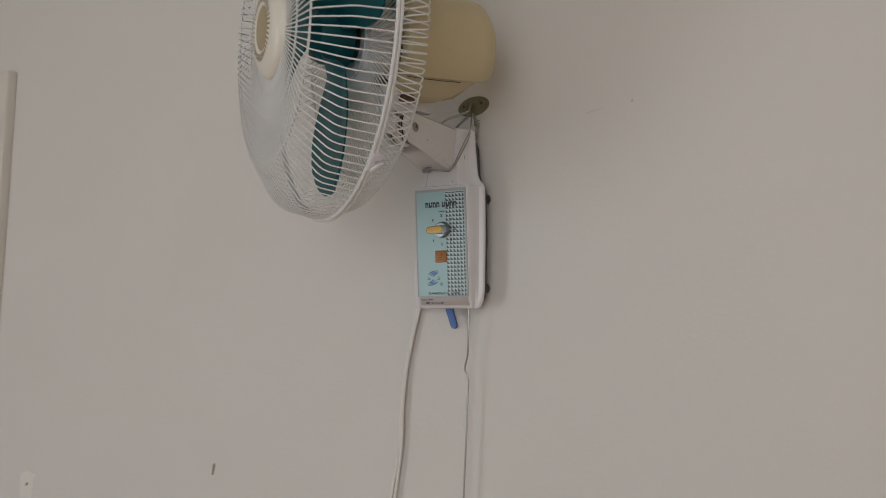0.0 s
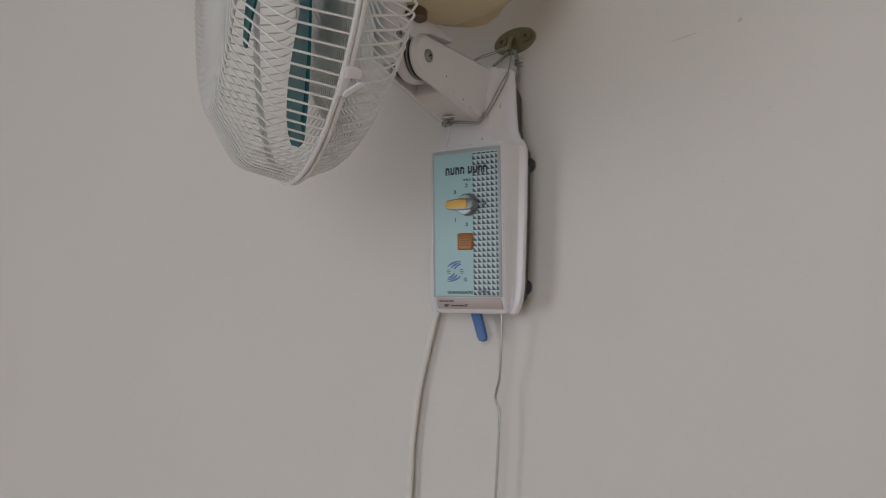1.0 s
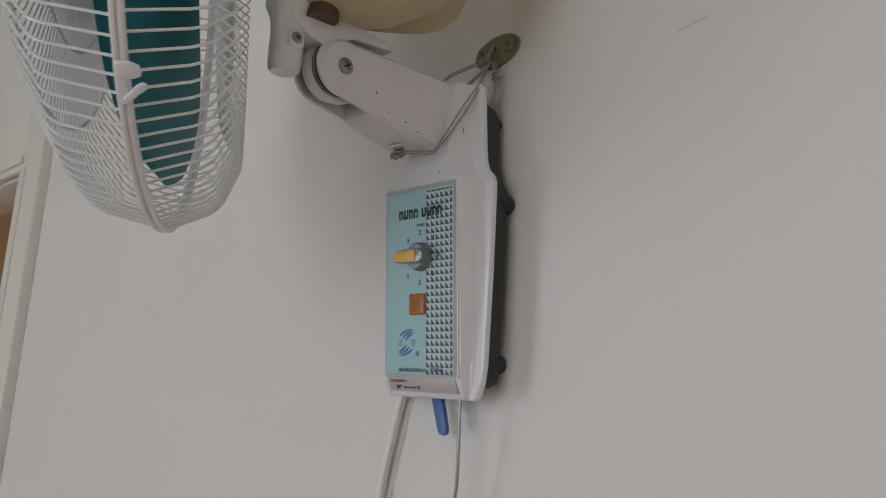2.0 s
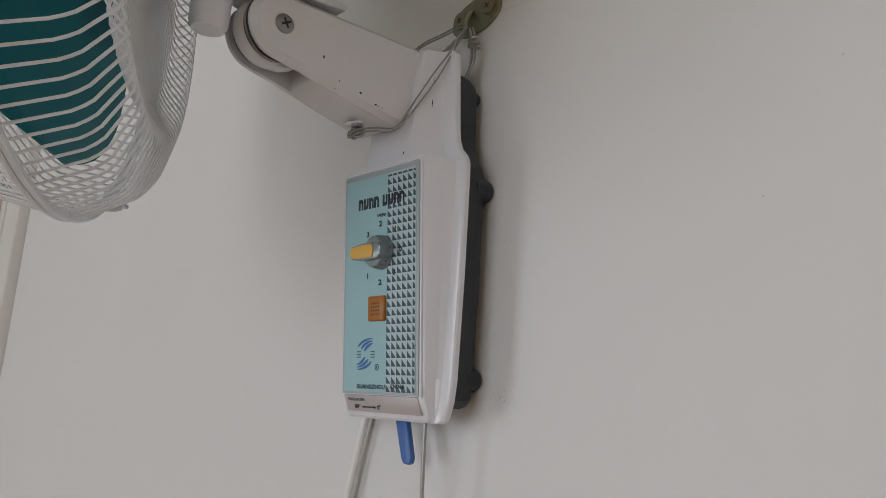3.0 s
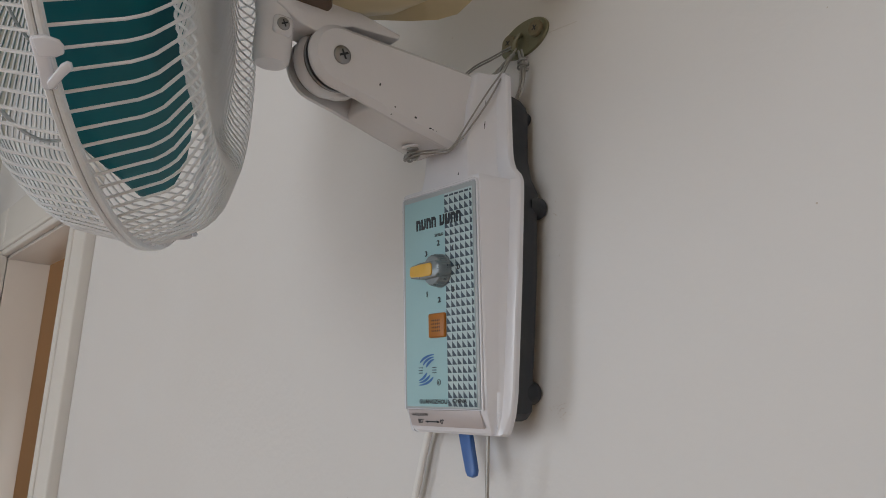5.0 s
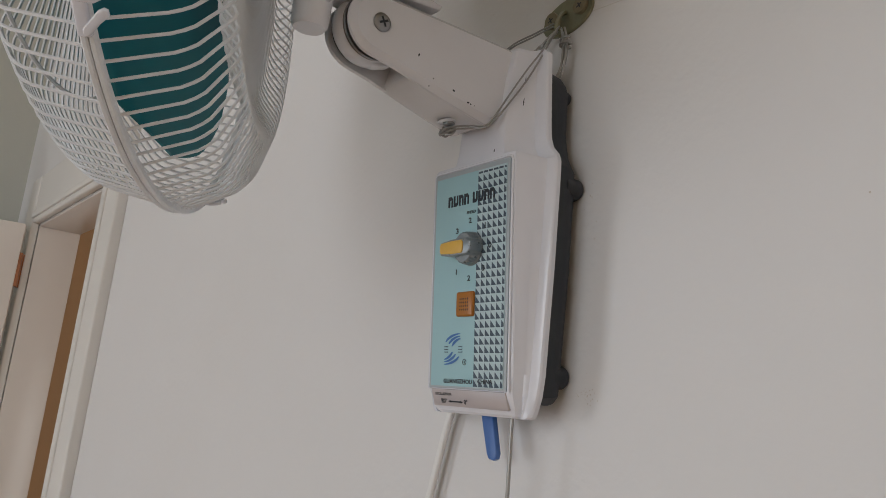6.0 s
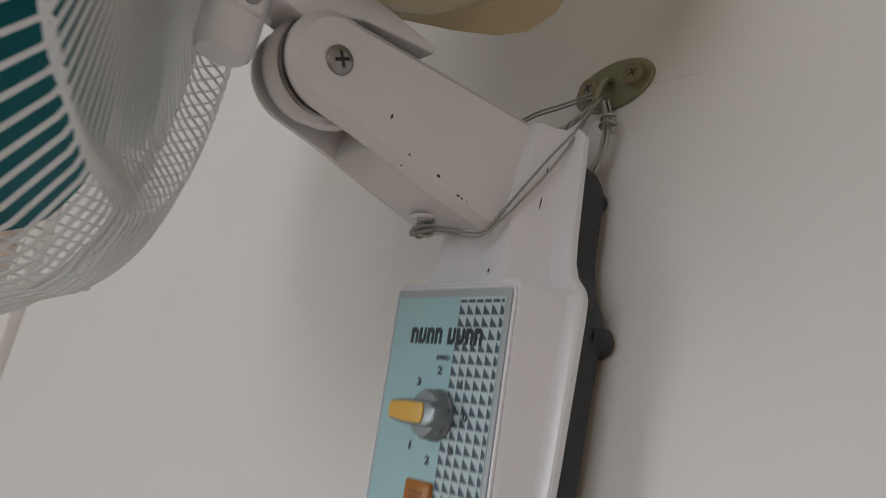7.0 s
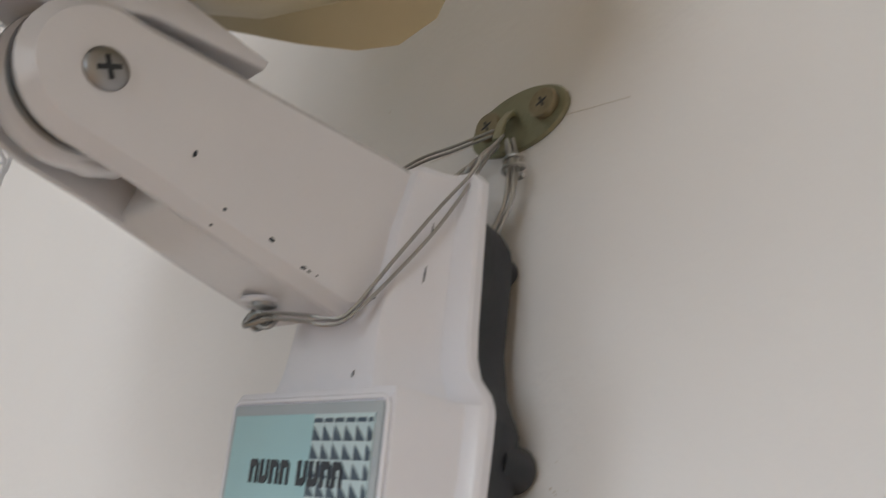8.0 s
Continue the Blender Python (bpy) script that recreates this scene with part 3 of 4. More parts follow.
    pts = [(-0.0096, 1.606), (0.0030, 1.606), (0.0115, 1.5790), (0.0107, 1.5754), (0.0078, 1.5740), (0.0034, 1.5746), (0.0010, 1.5776)]
    prism(bm, pts, 1, -0.0225, -0.0180, 0.0012)
    fpart("lever", bm, BLUE, label="blue plastic oscillation lever")


panel()


# ---------------------------------------------------------------- arm and swivel
CHIPS = [(-0.1265, 1.8235, 0.0006, 0.0012), (-0.0964, 1.8088, 0.0010, 0.0008), (-0.1134, 1.8117, 0.0006, 0.0005), (-0.0841, 1.8047, 0.0009, 0.0006), (-0.0816, 1.8043, 0.0005, 0.0005), (-0.0786, 1.8040, 0.0004, 0.0004), (-0.1162, 1.8057, 0.0005, 0.0004)]
NECK_CHIPS = [(0.0247, -0.0582, 1.8033, 0.0005, 0.0006), (0.0330, -0.0458, 1.8147, 0.0003, 0.0032), (0.0329, -0.0459, 1.8311, 0.0002, 0.0022)]


def arm():
    top = [(-0.030, 1.8565), (-0.060, 1.8568), (-0.110, 1.8562), (-0.150, 1.8556)]
    cy, cz, R = -0.1562, 1.8346, 0.0215
    end = [(cy + R * math.cos(a), cz + R * math.sin(a)) for a in [radians(d) for d in range(95, 262, 11)]]
    low = [(-0.1400, 1.8105), (-0.1040, 1.8030), (-0.0640, 1.7962), (-0.0590, 1.7985), (-0.0550, 1.8060), (-0.030, 1.812)]
    poly = top + end + low

    def widen(bm):
        """The arm is broader at its root."""
        for v in bm.verts:
            k = min(1, max(0, (v.co.y + 0.165) / 0.105))
            u = (v.co.x - CX) / 0.0165
            v.co.x = CX + u * (0.0165 + 0.0020 * k) if u > 0 else CX + u * (0.0235 + 0.0085 * k)
    for s in (1, -1):
        bm = bmesh.new()
        prism(bm, poly, 0, CX + s * 0.0165, CX + s * 0.0105, 0.0038, 1, 1)
        widen(bm)
        fpart("arm_cheek", bm, ENAMEL, label="white enamelled cheek of the arm", angle=30)
    bm = bmesh.new()
    core = [(-0.030, 1.8550), (-0.120, 1.8545), (-0.1290, 1.8105), (-0.1270, 1.8075), (-0.1040, 1.8027), (-0.0645, 1.7960), (-0.0595, 1.7982), (-0.0560, 1.8060), (-0.030, 1.812)]
    prism(bm, core, 0, CX - 0.0112, CX + 0.0112)
    widen(bm)
    fpart("arm_core", bm, ENAMEL, angle=50)
    # tongue between the cheeks
    bm = bmesh.new()
    m = Matrix.Translation((CX, cy, cz)) @ Matrix.Rotation(math.pi / 2, 4, 'Y')
    lathe(bm, [(0, -0.0085), (0.0205, -0.0085), (0.0226, -0.0064), (0.0234, -0.0020), (0.0228, 0.0016), (0.0205, 0.0036), (0, 0.0036)], 48, m)
    tail = [(cy - 0.002, cz - 0.0222), (cy + 0.010, cz - 0.0222), (cy + 0.0185, cz - 0.0190), (cy + 0.0200, cz - 0.006), (cy + 0.010, cz + 0.010), (cy, cz)]
    prism(bm, tail, 0, CX - 0.0070, CX + 0.0026, 0.0018)
    fpart("tongue", bm, ENAMEL, label="white rounded swivel tongue")
    for x, r, mat in ((-0.0095, 0.0208, DARK), (0.0050, 0.0212, BROWN), (0.0069, 0.0218, STEEL), (0.0090, 0.0206, DARK)):
        bm = bmesh.new()
        mm = Matrix.Translation((CX + x, cy, cz)) @ Matrix.Rotation(math.pi / 2, 4, 'Y')
        lathe(bm, [(0, -0.0009), (r - 0.0004, -0.0009), (r, -0.0004), (r, 0.0004), (r - 0.0004, 0.0009), (0, 0.0009)], 40, mm)
        fpart("washer", bm, mat)
    m = Matrix.Translation((CX + 0.0164, cy, cz)) @ Matrix.Rotation(math.pi / 2, 4, 'Y')
    bm = bmesh.new()
    cross_screw(bm, m, 0.0062, 0.0026)
    sc = fpart("pivot_screw", bm, STEEL, label="grey steel pan-head pivot screw")
    bm = bmesh.new()
    cross_slot(bm, m, 0.0062, 0.0026)
    s2 = fpart("cross_recess_shade", bm, DARK, smooth=False)
    s2.parent = sc
    # swivel casting: post, bridge and rear fin
    px, py = 0.0020, -0.1965
    bm = bmesh.new()
    lathe(bm, [(0, 1.8205), (0.0096, 1.8205), (0.0112, 1.8225), (0.0118, 1.8260), (0.0120, 1.8500), (0.0135, 1.8600), (0.0175, 1.8680), (0.0175, 1.8760), (0, 1.8760)], 40, Matrix.Translation((px, py, 0)))
    box(bm, (px + 0.002, py - 0.006, 1.8360), (px + 0.0140, py + 0.007, 1.8490), 0.003, 3)
    fpart("swivel_post", bm, ENAMEL, label="white enamelled swivel post")
    bm = bmesh.new()
    pts = [(-0.2020, 1.8560), (-0.1860, 1.8480), (-0.1720, 1.8460), (-0.1600, 1.8540), (-0.1480, 1.8590), (-0.1110, 1.8628), (-0.1100, 1.8662), (-0.1500, 1.8720), (-0.1800, 1.8760), (-0.2020, 1.8770)]
    prism(bm, pts, 0, -0.0095, 0.0155, 0.0012)
    fpart("swivel_bridge", bm, ENAMEL, label="white enamelled casting under the motor", angle=50)
    m = Matrix.Translation((px + 0.0135, py - 0.0005, 1.8425)) @ Matrix.Rotation(math.pi / 2, 4, 'Y')
    bm = bmesh.new()
    cross_screw(bm, m, 0.0042, 0.0018)
    sc = fpart("set_screw", bm, STEEL, label="small steel cross-head set screw")
    bm = bmesh.new()
    cross_slot(bm, m, 0.0042, 0.0018)
    s2 = fpart("cross_recess_shade", bm, DARK, smooth=False)
    s2.parent = sc
    # bolt under the arm with its washer
    m = Matrix.Translation((-0.0060, -0.0790, 1.7995)) @ Matrix.Rotation(math.pi + 0.18, 4, 'X')
    bm = bmesh.new()
    lathe(bm, [(0, 0.0012), (0.0044, 0.0012), (0.0042, 0.0026), (0.0025, 0.0034), (0, 0.0036)], 32, m)
    bolt = fpart("arm_bolt", bm, STEEL, label="steel bolt under the arm")
    bm = bmesh.new()
    lathe(bm, [(0, 0.0), (0.0078, 0.0), (0.0080, 0.0008), (0.0074, 0.0013), (0, 0.0013)], 32, m)
    o = fpart("washer", bm, WHITE, label="pale washer")
    o.parent = bolt
    # chipped paint
    rng = random.Random(11)
    bm = bmesh.new()

    def chip(at, ex, ez, lx, lz):
        c, ex, ez = Vector(at), Vector(ex), Vector(ez)
        bm.faces.new([bm.verts.new(c + ex * 1.3 * lx * math.cos(a) * rng.uniform(0.6, 1.2) + ez * 1.2 * lz * math.sin(a) * rng.uniform(0.6, 1.2)) for a in (0, 0.9, 1.9, 3.1, 4.0, 5.2)])
    for y, z, a, b in CHIPS:
        k = min(1, max(0, (y + 0.165) / 0.105))
        chip((CX + 0.0165 + 0.0020 * k + 0.0002, y, z), (0, 1, 0), (0, 0, 1), a, b)
    for x, y, z, a, b in NECK_CHIPS:
        chip((x, y, z), (0.56, 0.83, 0), (0, 0, 1), a, b)
    chip((0.0195, -0.0565, 1.7790), (1, 0, 0), (0, 0, 1), 0.0006, 0.0011)
    tagged(fpart("paint_chips", bm, INK, label="small dark chips in the paint", smooth=False), kind="stuff")


arm()

# ---------------------------------------------------------------- fan head
HEAD_C = Vector((-0.0447, -0.2642, 1.9310))
az, tilt = radians(-123.33), radians(-2.7)
NF = Vector((math.cos(tilt) * math.cos(az), math.cos(tilt) * math.sin(az), math.sin(tilt)))
UF = Vector((-NF.y, NF.x, 0)).normalized()
VF = NF.cross(UF)
HEAD_M = Matrix(((UF.x, VF.x, NF.x, HEAD_C.x), (UF.y, VF.y, NF.y, HEAD_C.y), (UF.z, VF.z, NF.z, HEAD_C.z), (0, 0, 0, 1)))


def hpart(name, bm, mat, label="", parent=None, **k):
    """A part of the fan head: x towards the room's right, y up, z out along the axle."""
    bmesh.ops.transform(bm, matrix=HEAD_M, verts=bm.verts)
    return fpart(name, bm, mat, parent, label, **k)


RG = 0.2265
N_WIRES = 132
HEAD_LOCAL = TO_FAN @ HEAD_M


def bent(pts, r):
    """Rounds the corners of a bent wire."""
    out = [Vector(pts[0])]
    for a, b, c in zip(pts, pts[1:], pts[2:]):
        a, b, c = Vector(a), Vector(b), Vector(c)
        out += [b + (a - b).normalized() * r, b + (a + c - 2 * b).normalized() * r * 0.28, b + (c - b).normalized() * r]
    return out + [Vector(pts[-1])]


def guard(name, prof, rings, label, turn=0.0, lean=(0.0, 0.0), wire_r=0.00090):
    """A wire guard: a hoop, cross hoops and radial wires, each wire a piece of its own."""
    g = new(name)
    g.parent = fan
    g.matrix_basis = HEAD_LOCAL
    tagged(g, label)
    bm = bmesh.new()
    tube(bm, bent([(r, 0, s) for s, r in prof], 0.006), wire_r, 5)
    me = mesh_of(bm, "guard_wire", WIREW, True, 60)
    for i in range(N_WIRES):
        w = new("guard_wire", me)
        w.parent = g
        a = 2 * math.pi * i / N_WIRES + radians(turn)
        w.matrix_basis = Matrix.Rotation(a, 4, 'Z') @ Matrix.Diagonal((1, 1, 1 + lean[0] * math.cos(a) + lean[1] * math.sin(a), 1))
    for s, r, t in rings:
        bm = bmesh.new()
        tube(bm, [(r * math.cos(a), r * math.sin(a), s * (1 + lean[0] * math.cos(a) + lean[1] * math.sin(a))) for a in [2 * math.pi * k / 120 for k in range(120)]], t, 6, True)
        part("guard_hoop", bm, WIREW, g)
    return g


rear_guard = guard("rear_guard", [(-0.0015, RG), (-0.033, 0.2120), (-0.0480, 0.1774), (-0.0330, 0.1560), (-0.0330, 0.1000), (-0.0330, 0.044)],
                   [], "white wire rear guard of the fan", 0.8, (0.16, -0.09))
front_guard = guard("front_guard", [(0.0015, RG), (0.044, 0.2165), (0.0725, 0.170), (0.0680, 0.048)],
                    [(0.0708, 0.160, 0.0013), (0.0692, 0.105, 0.0012)], "white wire front guard of the fan")


def head():
    # rim bands
    for s0, s1, nm in ((-0.0036, -0.0002, "rear_rim"), (0.0002, 0.0036, "front_rim")):
        bm = bmesh.new()
        prof = [(RG - 0.0010, s0), (RG + 0.0022, s0), (RG + 0.0031, s0 + 0.0009), (RG + 0.0031, s1 - 0.0009), (RG + 0.0022, s1), (RG - 0.0010, s1), (RG - 0.0010, s0)]
        lathe(bm, prof, 144)
        hpart(nm, bm, WIREW, "white plastic rim of the guard")
    # spring clips over the rim
    for deg in (-122, -51.5, 22, 95, 168):
        q = Matrix.Rotation(radians(deg), 4, 'Z')
        bm = bmesh.new()
        box(bm, (RG - 0.0010, -0.0165, -0.0034), (RG + 0.0048, 0.0100, 0.0036), 0.0016, 3)
        lobe = [(0.0100, 0.002), (0.0112, -0.0040), (0.0090, -0.0095), (0.0060, -0.0112), (0.0025, -0.0104), (0.0008, -0.0070), (0.0012, 0.001)]
        prism(bm, lobe, 0, RG + 0.0030, RG + 0.0056, 0.0009)
        tab = [(-0.0150, -0.0005), (-0.0110, -0.0005), (-0.0020, -0.0085), (-0.0006, -0.0112), (-0.0014, -0.0132), (-0.0042, -0.0134), (-0.0080, -0.0090), (-0.0140, -0.0036)]
        prism(bm, tab, 0, RG + 0.0042, RG + 0.0070, 0.0008)
        shrink = Matrix.Translation((RG, 0, 0)) @ Matrix.Diagonal((1.0, 0.95, 0.95, 1)) @ Matrix.Translation((-RG, 0, 0))
        bmesh.ops.transform(bm, matrix=q @ shrink, verts=bm.verts)
        hpart("clip", bm, WHITE, "white plastic guard clip")
    # centre badge
    bm = bmesh.new()
    lathe(bm, [(0.0, 0.050), (0.0570, 0.050), (0.0600, 0.053), (0.0595, 0.0590), (0.0540, 0.0660), (0.0430, 0.0705), (0.0300, 0.0715), (0.0280, 0.0700), (0, 0.0700)], 64)
    bmesh.ops.translate(bm, vec=(0, 0, 0.011), verts=bm.verts)
    bd = hpart("badge", bm, CREAM, "cream plastic centre badge of the guard")
    # flat dark bars paint the shade inside the badge's slots
    bm = bmesh.new()
    for i in range(40):
        a = 2 * math.pi * i / 40
        c, s = math.cos(a), math.sin(a)
        box_bm = [(0.0310, 0.0719), (0.0390, 0.0713)]
        w = 0.0011
        q = [Vector((box_bm[0][0] * c - w * s, box_bm[0][0] * s + w * c, box_bm[0][1])), Vector((box_bm[0][0] * c + w * s, box_bm[0][0] * s - w * c, box_bm[0][1])),
             Vector((box_bm[1][0] * c + w * s, box_bm[1][0] * s - w * c, box_bm[1][1])), Vector((box_bm[1][0] * c - w * s, box_bm[1][0] * s + w * c, box_bm[1][1]))]
        bm.faces.new([bm.verts.new(v) for v in q])
    bmesh.ops.translate(bm, vec=(0, 0, 0.011), verts=bm.verts)
    o = hpart("badge_slot_bars", bm, SLOT, smooth=False)
    o.parent = bd
    bm = bmesh.new()
    lathe(bm, [(0.0, 0.0712), (0.0250, 0.0708), (0.0265, 0.0700), (0, 0.0695)], 48)
    bmesh.ops.translate(bm, vec=(0, 0, 0.011), verts=bm.verts)
    o = hpart("badge_disc", bm, GOLD, "dull golden badge disc")
    o.parent = bd
    # blades
    hub = bmesh.new()
    lathe(hub, [(0, 0.022), (0.018, 0.022), (0.030, 0.016), (0.034, 0.006), (0.034, -0.026), (0, -0.026)], 48)
    hb = hpart("blade_hub", hub, TEAL, "teal plastic blade hub")
    # blade edges: radius, rear edge angle and depth, front edge angle and depth
    edges = [(0.030, -36, -0.0100, 40, 0.0180), (0.060, -40, -0.0105, 46, 0.0210), (0.090, -43, -0.0105, 52, 0.0240), (0.120, -44, -0.0105, 56, 0.0260),
             (0.150, -42, -0.0100, 57, 0.0255), (0.175, -34, -0.0080, 46, 0.0230), (0.190, -22, -0.0055, 31, 0.0180), (0.1975, -8, -0.0010, 12, 0.0100)]

    def edge_at(r):
        for e0, e1 in zip(edges, edges[1:]):
            if r <= e1[0]:
                k = (r - e0[0]) / (e1[0] - e0[0])
                return [x + (y - x) * k for x, y in zip(e0, e1)]
        return edges[-1]
    for k in range(3):
        bm = bmesh.new()
        nr, nc = 28, 16
        grid = []
        for i in range(nr + 1):
            r = 0.030 + 0.1675 * math.sin(i / nr * math.pi / 2)
            _, a0, s0, a1, s1 = edge_at(r)
            row = []
            for j in range(nc + 1):
                q = j / nc
                ang = radians(a0 + (a1 - a0) * q)
                s = s0 + (s1 - s0) * q - 0.004 * math.sin(math.pi * q)
                row.append(Vector((r * math.cos(ang), r * math.sin(ang), s)))
            grid.append(row)
        for dz in (0.0009, -0.0009):
            vs = [[bm.verts.new(p + Vector((0, 0, dz))) for p in row] for row in grid]
            for i in range(nr):
                for j in range(nc):
                    bm.faces.new((vs[i][j], vs[i + 1][j], vs[i + 1][j + 1], vs[i][j + 1]))
            if dz > 0:
                upper = vs
        edge_a = [upper[i][0] for i in range(nr + 1)] + upper[nr][1:] + [upper[i][nc] for i in range(nr - 1, -1, -1)]
        edge_b = [vs[i][0] for i in range(nr + 1)] + vs[nr][1:] + [vs[i][nc] for i in range(nr - 1, -1, -1)]
        for i in range(len(edge_a) - 1):
            bm.faces.new((edge_a[i], edge_a[i + 1], edge_b[i + 1], edge_b[i]))
        bmesh.ops.transform(bm, matrix=Matrix.Rotation(radians(-87 + 120 * k), 4, 'Z'), verts=bm.verts)
        hpart("blade", bm, TEAL, "translucent teal plastic fan blade", angle=70)
    # motor
    bm = bmesh.new()
    lathe(bm, [(0, -0.036), (0.040, -0.034), (0.045, -0.0325), (0.047, -0.034), (0.046, -0.040), (0.044, -0.044), (0.044, -0.080), (0, -0.080)], 48)
    hpart("guard_plate", bm, WHITE, "white plate behind the blades")
    bm = bmesh.new()
    lathe(bm, [(0, -0.027), (0.022, -0.027), (0.027, -0.030), (0.027, -0.0345), (0, -0.0345)], 32)
    hpart("guard_nut", bm, DARK, "dark plastic nut behind the blade hub")
    bm = bmesh.new()
    low = [(0.058, -0.078), (0.0640, -0.080), (0.0670, -0.086), (0.0690, -0.108), (0.0695, -0.1330), (0.0670, -0.1530), (0.0545, -0.1810), (0.0420, -0.2020), (0.0300, -0.2160), (0.0, -0.2180)]
    high = [(0.058, -0.078), (0.0700, -0.080), (0.0740, -0.086), (0.0755, -0.108), (0.0755, -0.1340), (0.0750, -0.1650), (0.0730, -0.1850), (0.0680, -0.1990), (0.0560, -0.2100), (0.0, -0.2180)]
    n, rows = 72, []
    stops = [215, 237, 258, 282, 303, 325]

    def facet(a):
        """Direction on the section: round above, flat facets below."""
        d = math.degrees(a)
        for p, q in zip(stops, stops[1:]):
            if p <= d <= q:
                k = (d - p) / (q - p)
                return [f(radians(p)) * (1 - k) + f(radians(q)) * k for f in (math.cos, math.sin)]
        return [math.cos(a), math.sin(a)]
    for (r0, h0), (r1, h1) in zip(low, high):
        if r0 < 1e-6:
            rows.append([bm.verts.new((0, 0, h0))])
            continue
        row = []
        for i in range(n):
            a = 2 * math.pi * i / n
            k = min(1, max(0, (math.sin(a) + 0.76) / 0.05))
            a = facet(a)
            row.append(bm.verts.new(((r0 + (r1 - r0) * k) * a[0], (r0 + (r1 - r0) * k) * a[1], h0 + (h1 - h0) * k)))
        rows.append(row)
    for p, q in zip(rows, rows[1:]):
        for i in range(n):
            j = (i + 1) % n
            bm.faces.new((p[i], q[i], q[j], p[j]) if len(q) > 1 else (p[i], q[0], p[j]))
    mo = hpart("motor_housing", bm, YELLOWED, "yellowed plastic motor housing", angle=28)
    bm = bmesh.new()
    tube(bm, [((r * 0.6 + q * 0.4) * 0.670, -(r * 0.6 + q * 0.4) * 0.742, h * 0.6 + g * 0.4) for (r, h), (q, g) in list(zip(high, low))[2:-4]], 0.0006, 6)
    o = hpart("housing_seam", bm, BROWN)
    o.parent = mo
    bm = bmesh.new()
    lathe(bm, [(0, 0), (0.011, 0), (0.012, 0.003), (0.012, 0.020), (0, 0.020)], 32, Matrix.Translation((0.006, -0.054, -0.102)) @ Matrix.Rotation(math.pi / 2, 4, 'X'))
    hpart("gear_boss", bm, BROWN, "brown plastic gear boss")


head()


# ---------------------------------------------------------------- things on the wall
def wall_thing(name, bm, mat, label, category, **k):
    return tagged(part(name, bm, mat, **k), label, category)


def eye_plate():
    th = tagged(thing("eye_plate", (0.0222, 0, 1.9001)), "tarnished oval metal eye plate screwed to the wall", "bracket")
    bm = bmesh.new()
    n, tiltp = 48, radians(6)
    rings = []
    for y, k in ((-0.0003, 1.0), (-0.0014, 1.0), (-0.0022, 0.965)):
        ring = []
        for i in range(n):
            a = 2 * math.pi * i / n
            x, z = 0.0256 * k * math.cos(a), 0.0146 * k * math.sin(a)
            ring.append(bm.verts.new((x * math.cos(tiltp) - z * math.sin(tiltp), y, x * math.sin(tiltp) + z * math.cos(tiltp))))
        rings.append(ring)
    for a, b in zip(rings, rings[1:]):
        for i in range(n):
            bm.faces.new((a[i], a[(i + 1) % n], b[(i + 1) % n], b[i]))
    bm.faces.new(rings[0])
    bm.faces.new(rings[-1][::-1])
    part("plate", bm, BRASS, th)
    for x, z in ((-0.0142, 0.0000), (0.0148, 0.0026)):
        m = Matrix.Translation((x, -0.0021, z)) @ Matrix.Rotation(math.pi / 2, 4, 'X')
        bm = bmesh.new()
        lathe(bm, [(0.0062, 0), (0.0066, 0.0026), (0.0062, 0.0034), (0, 0.0034)], 32, m)
        s = part("screw", bm, RUST, th, "rusty cross-head screw")
        bm = bmesh.new()
        cross_slot(bm, m, 0.0048, 0.0033)
        part("cross_recess_shade", bm, DARK, s, smooth=False)
    # punched strap that holds the wire
    bm = bmesh.new()
    prism(bm, [(-0.0018, 0.0045), (-0.0046, 0.0042), (-0.0088, -0.0030), (-0.0104, -0.0118), (-0.0090, -0.0134), (-0.0040, -0.0142), (-0.0040, -0.0128), (-0.0082, -0.0120), (-0.0072, -0.0030), (-0.0036, 0.0020), (-0.0018, 0.0020)], 0, -0.0050, -0.0004, 0.0004, 1)
    part("strap", bm, BRASS, th, "bent strap punched out of the plate", angle=30)


eye_plate()


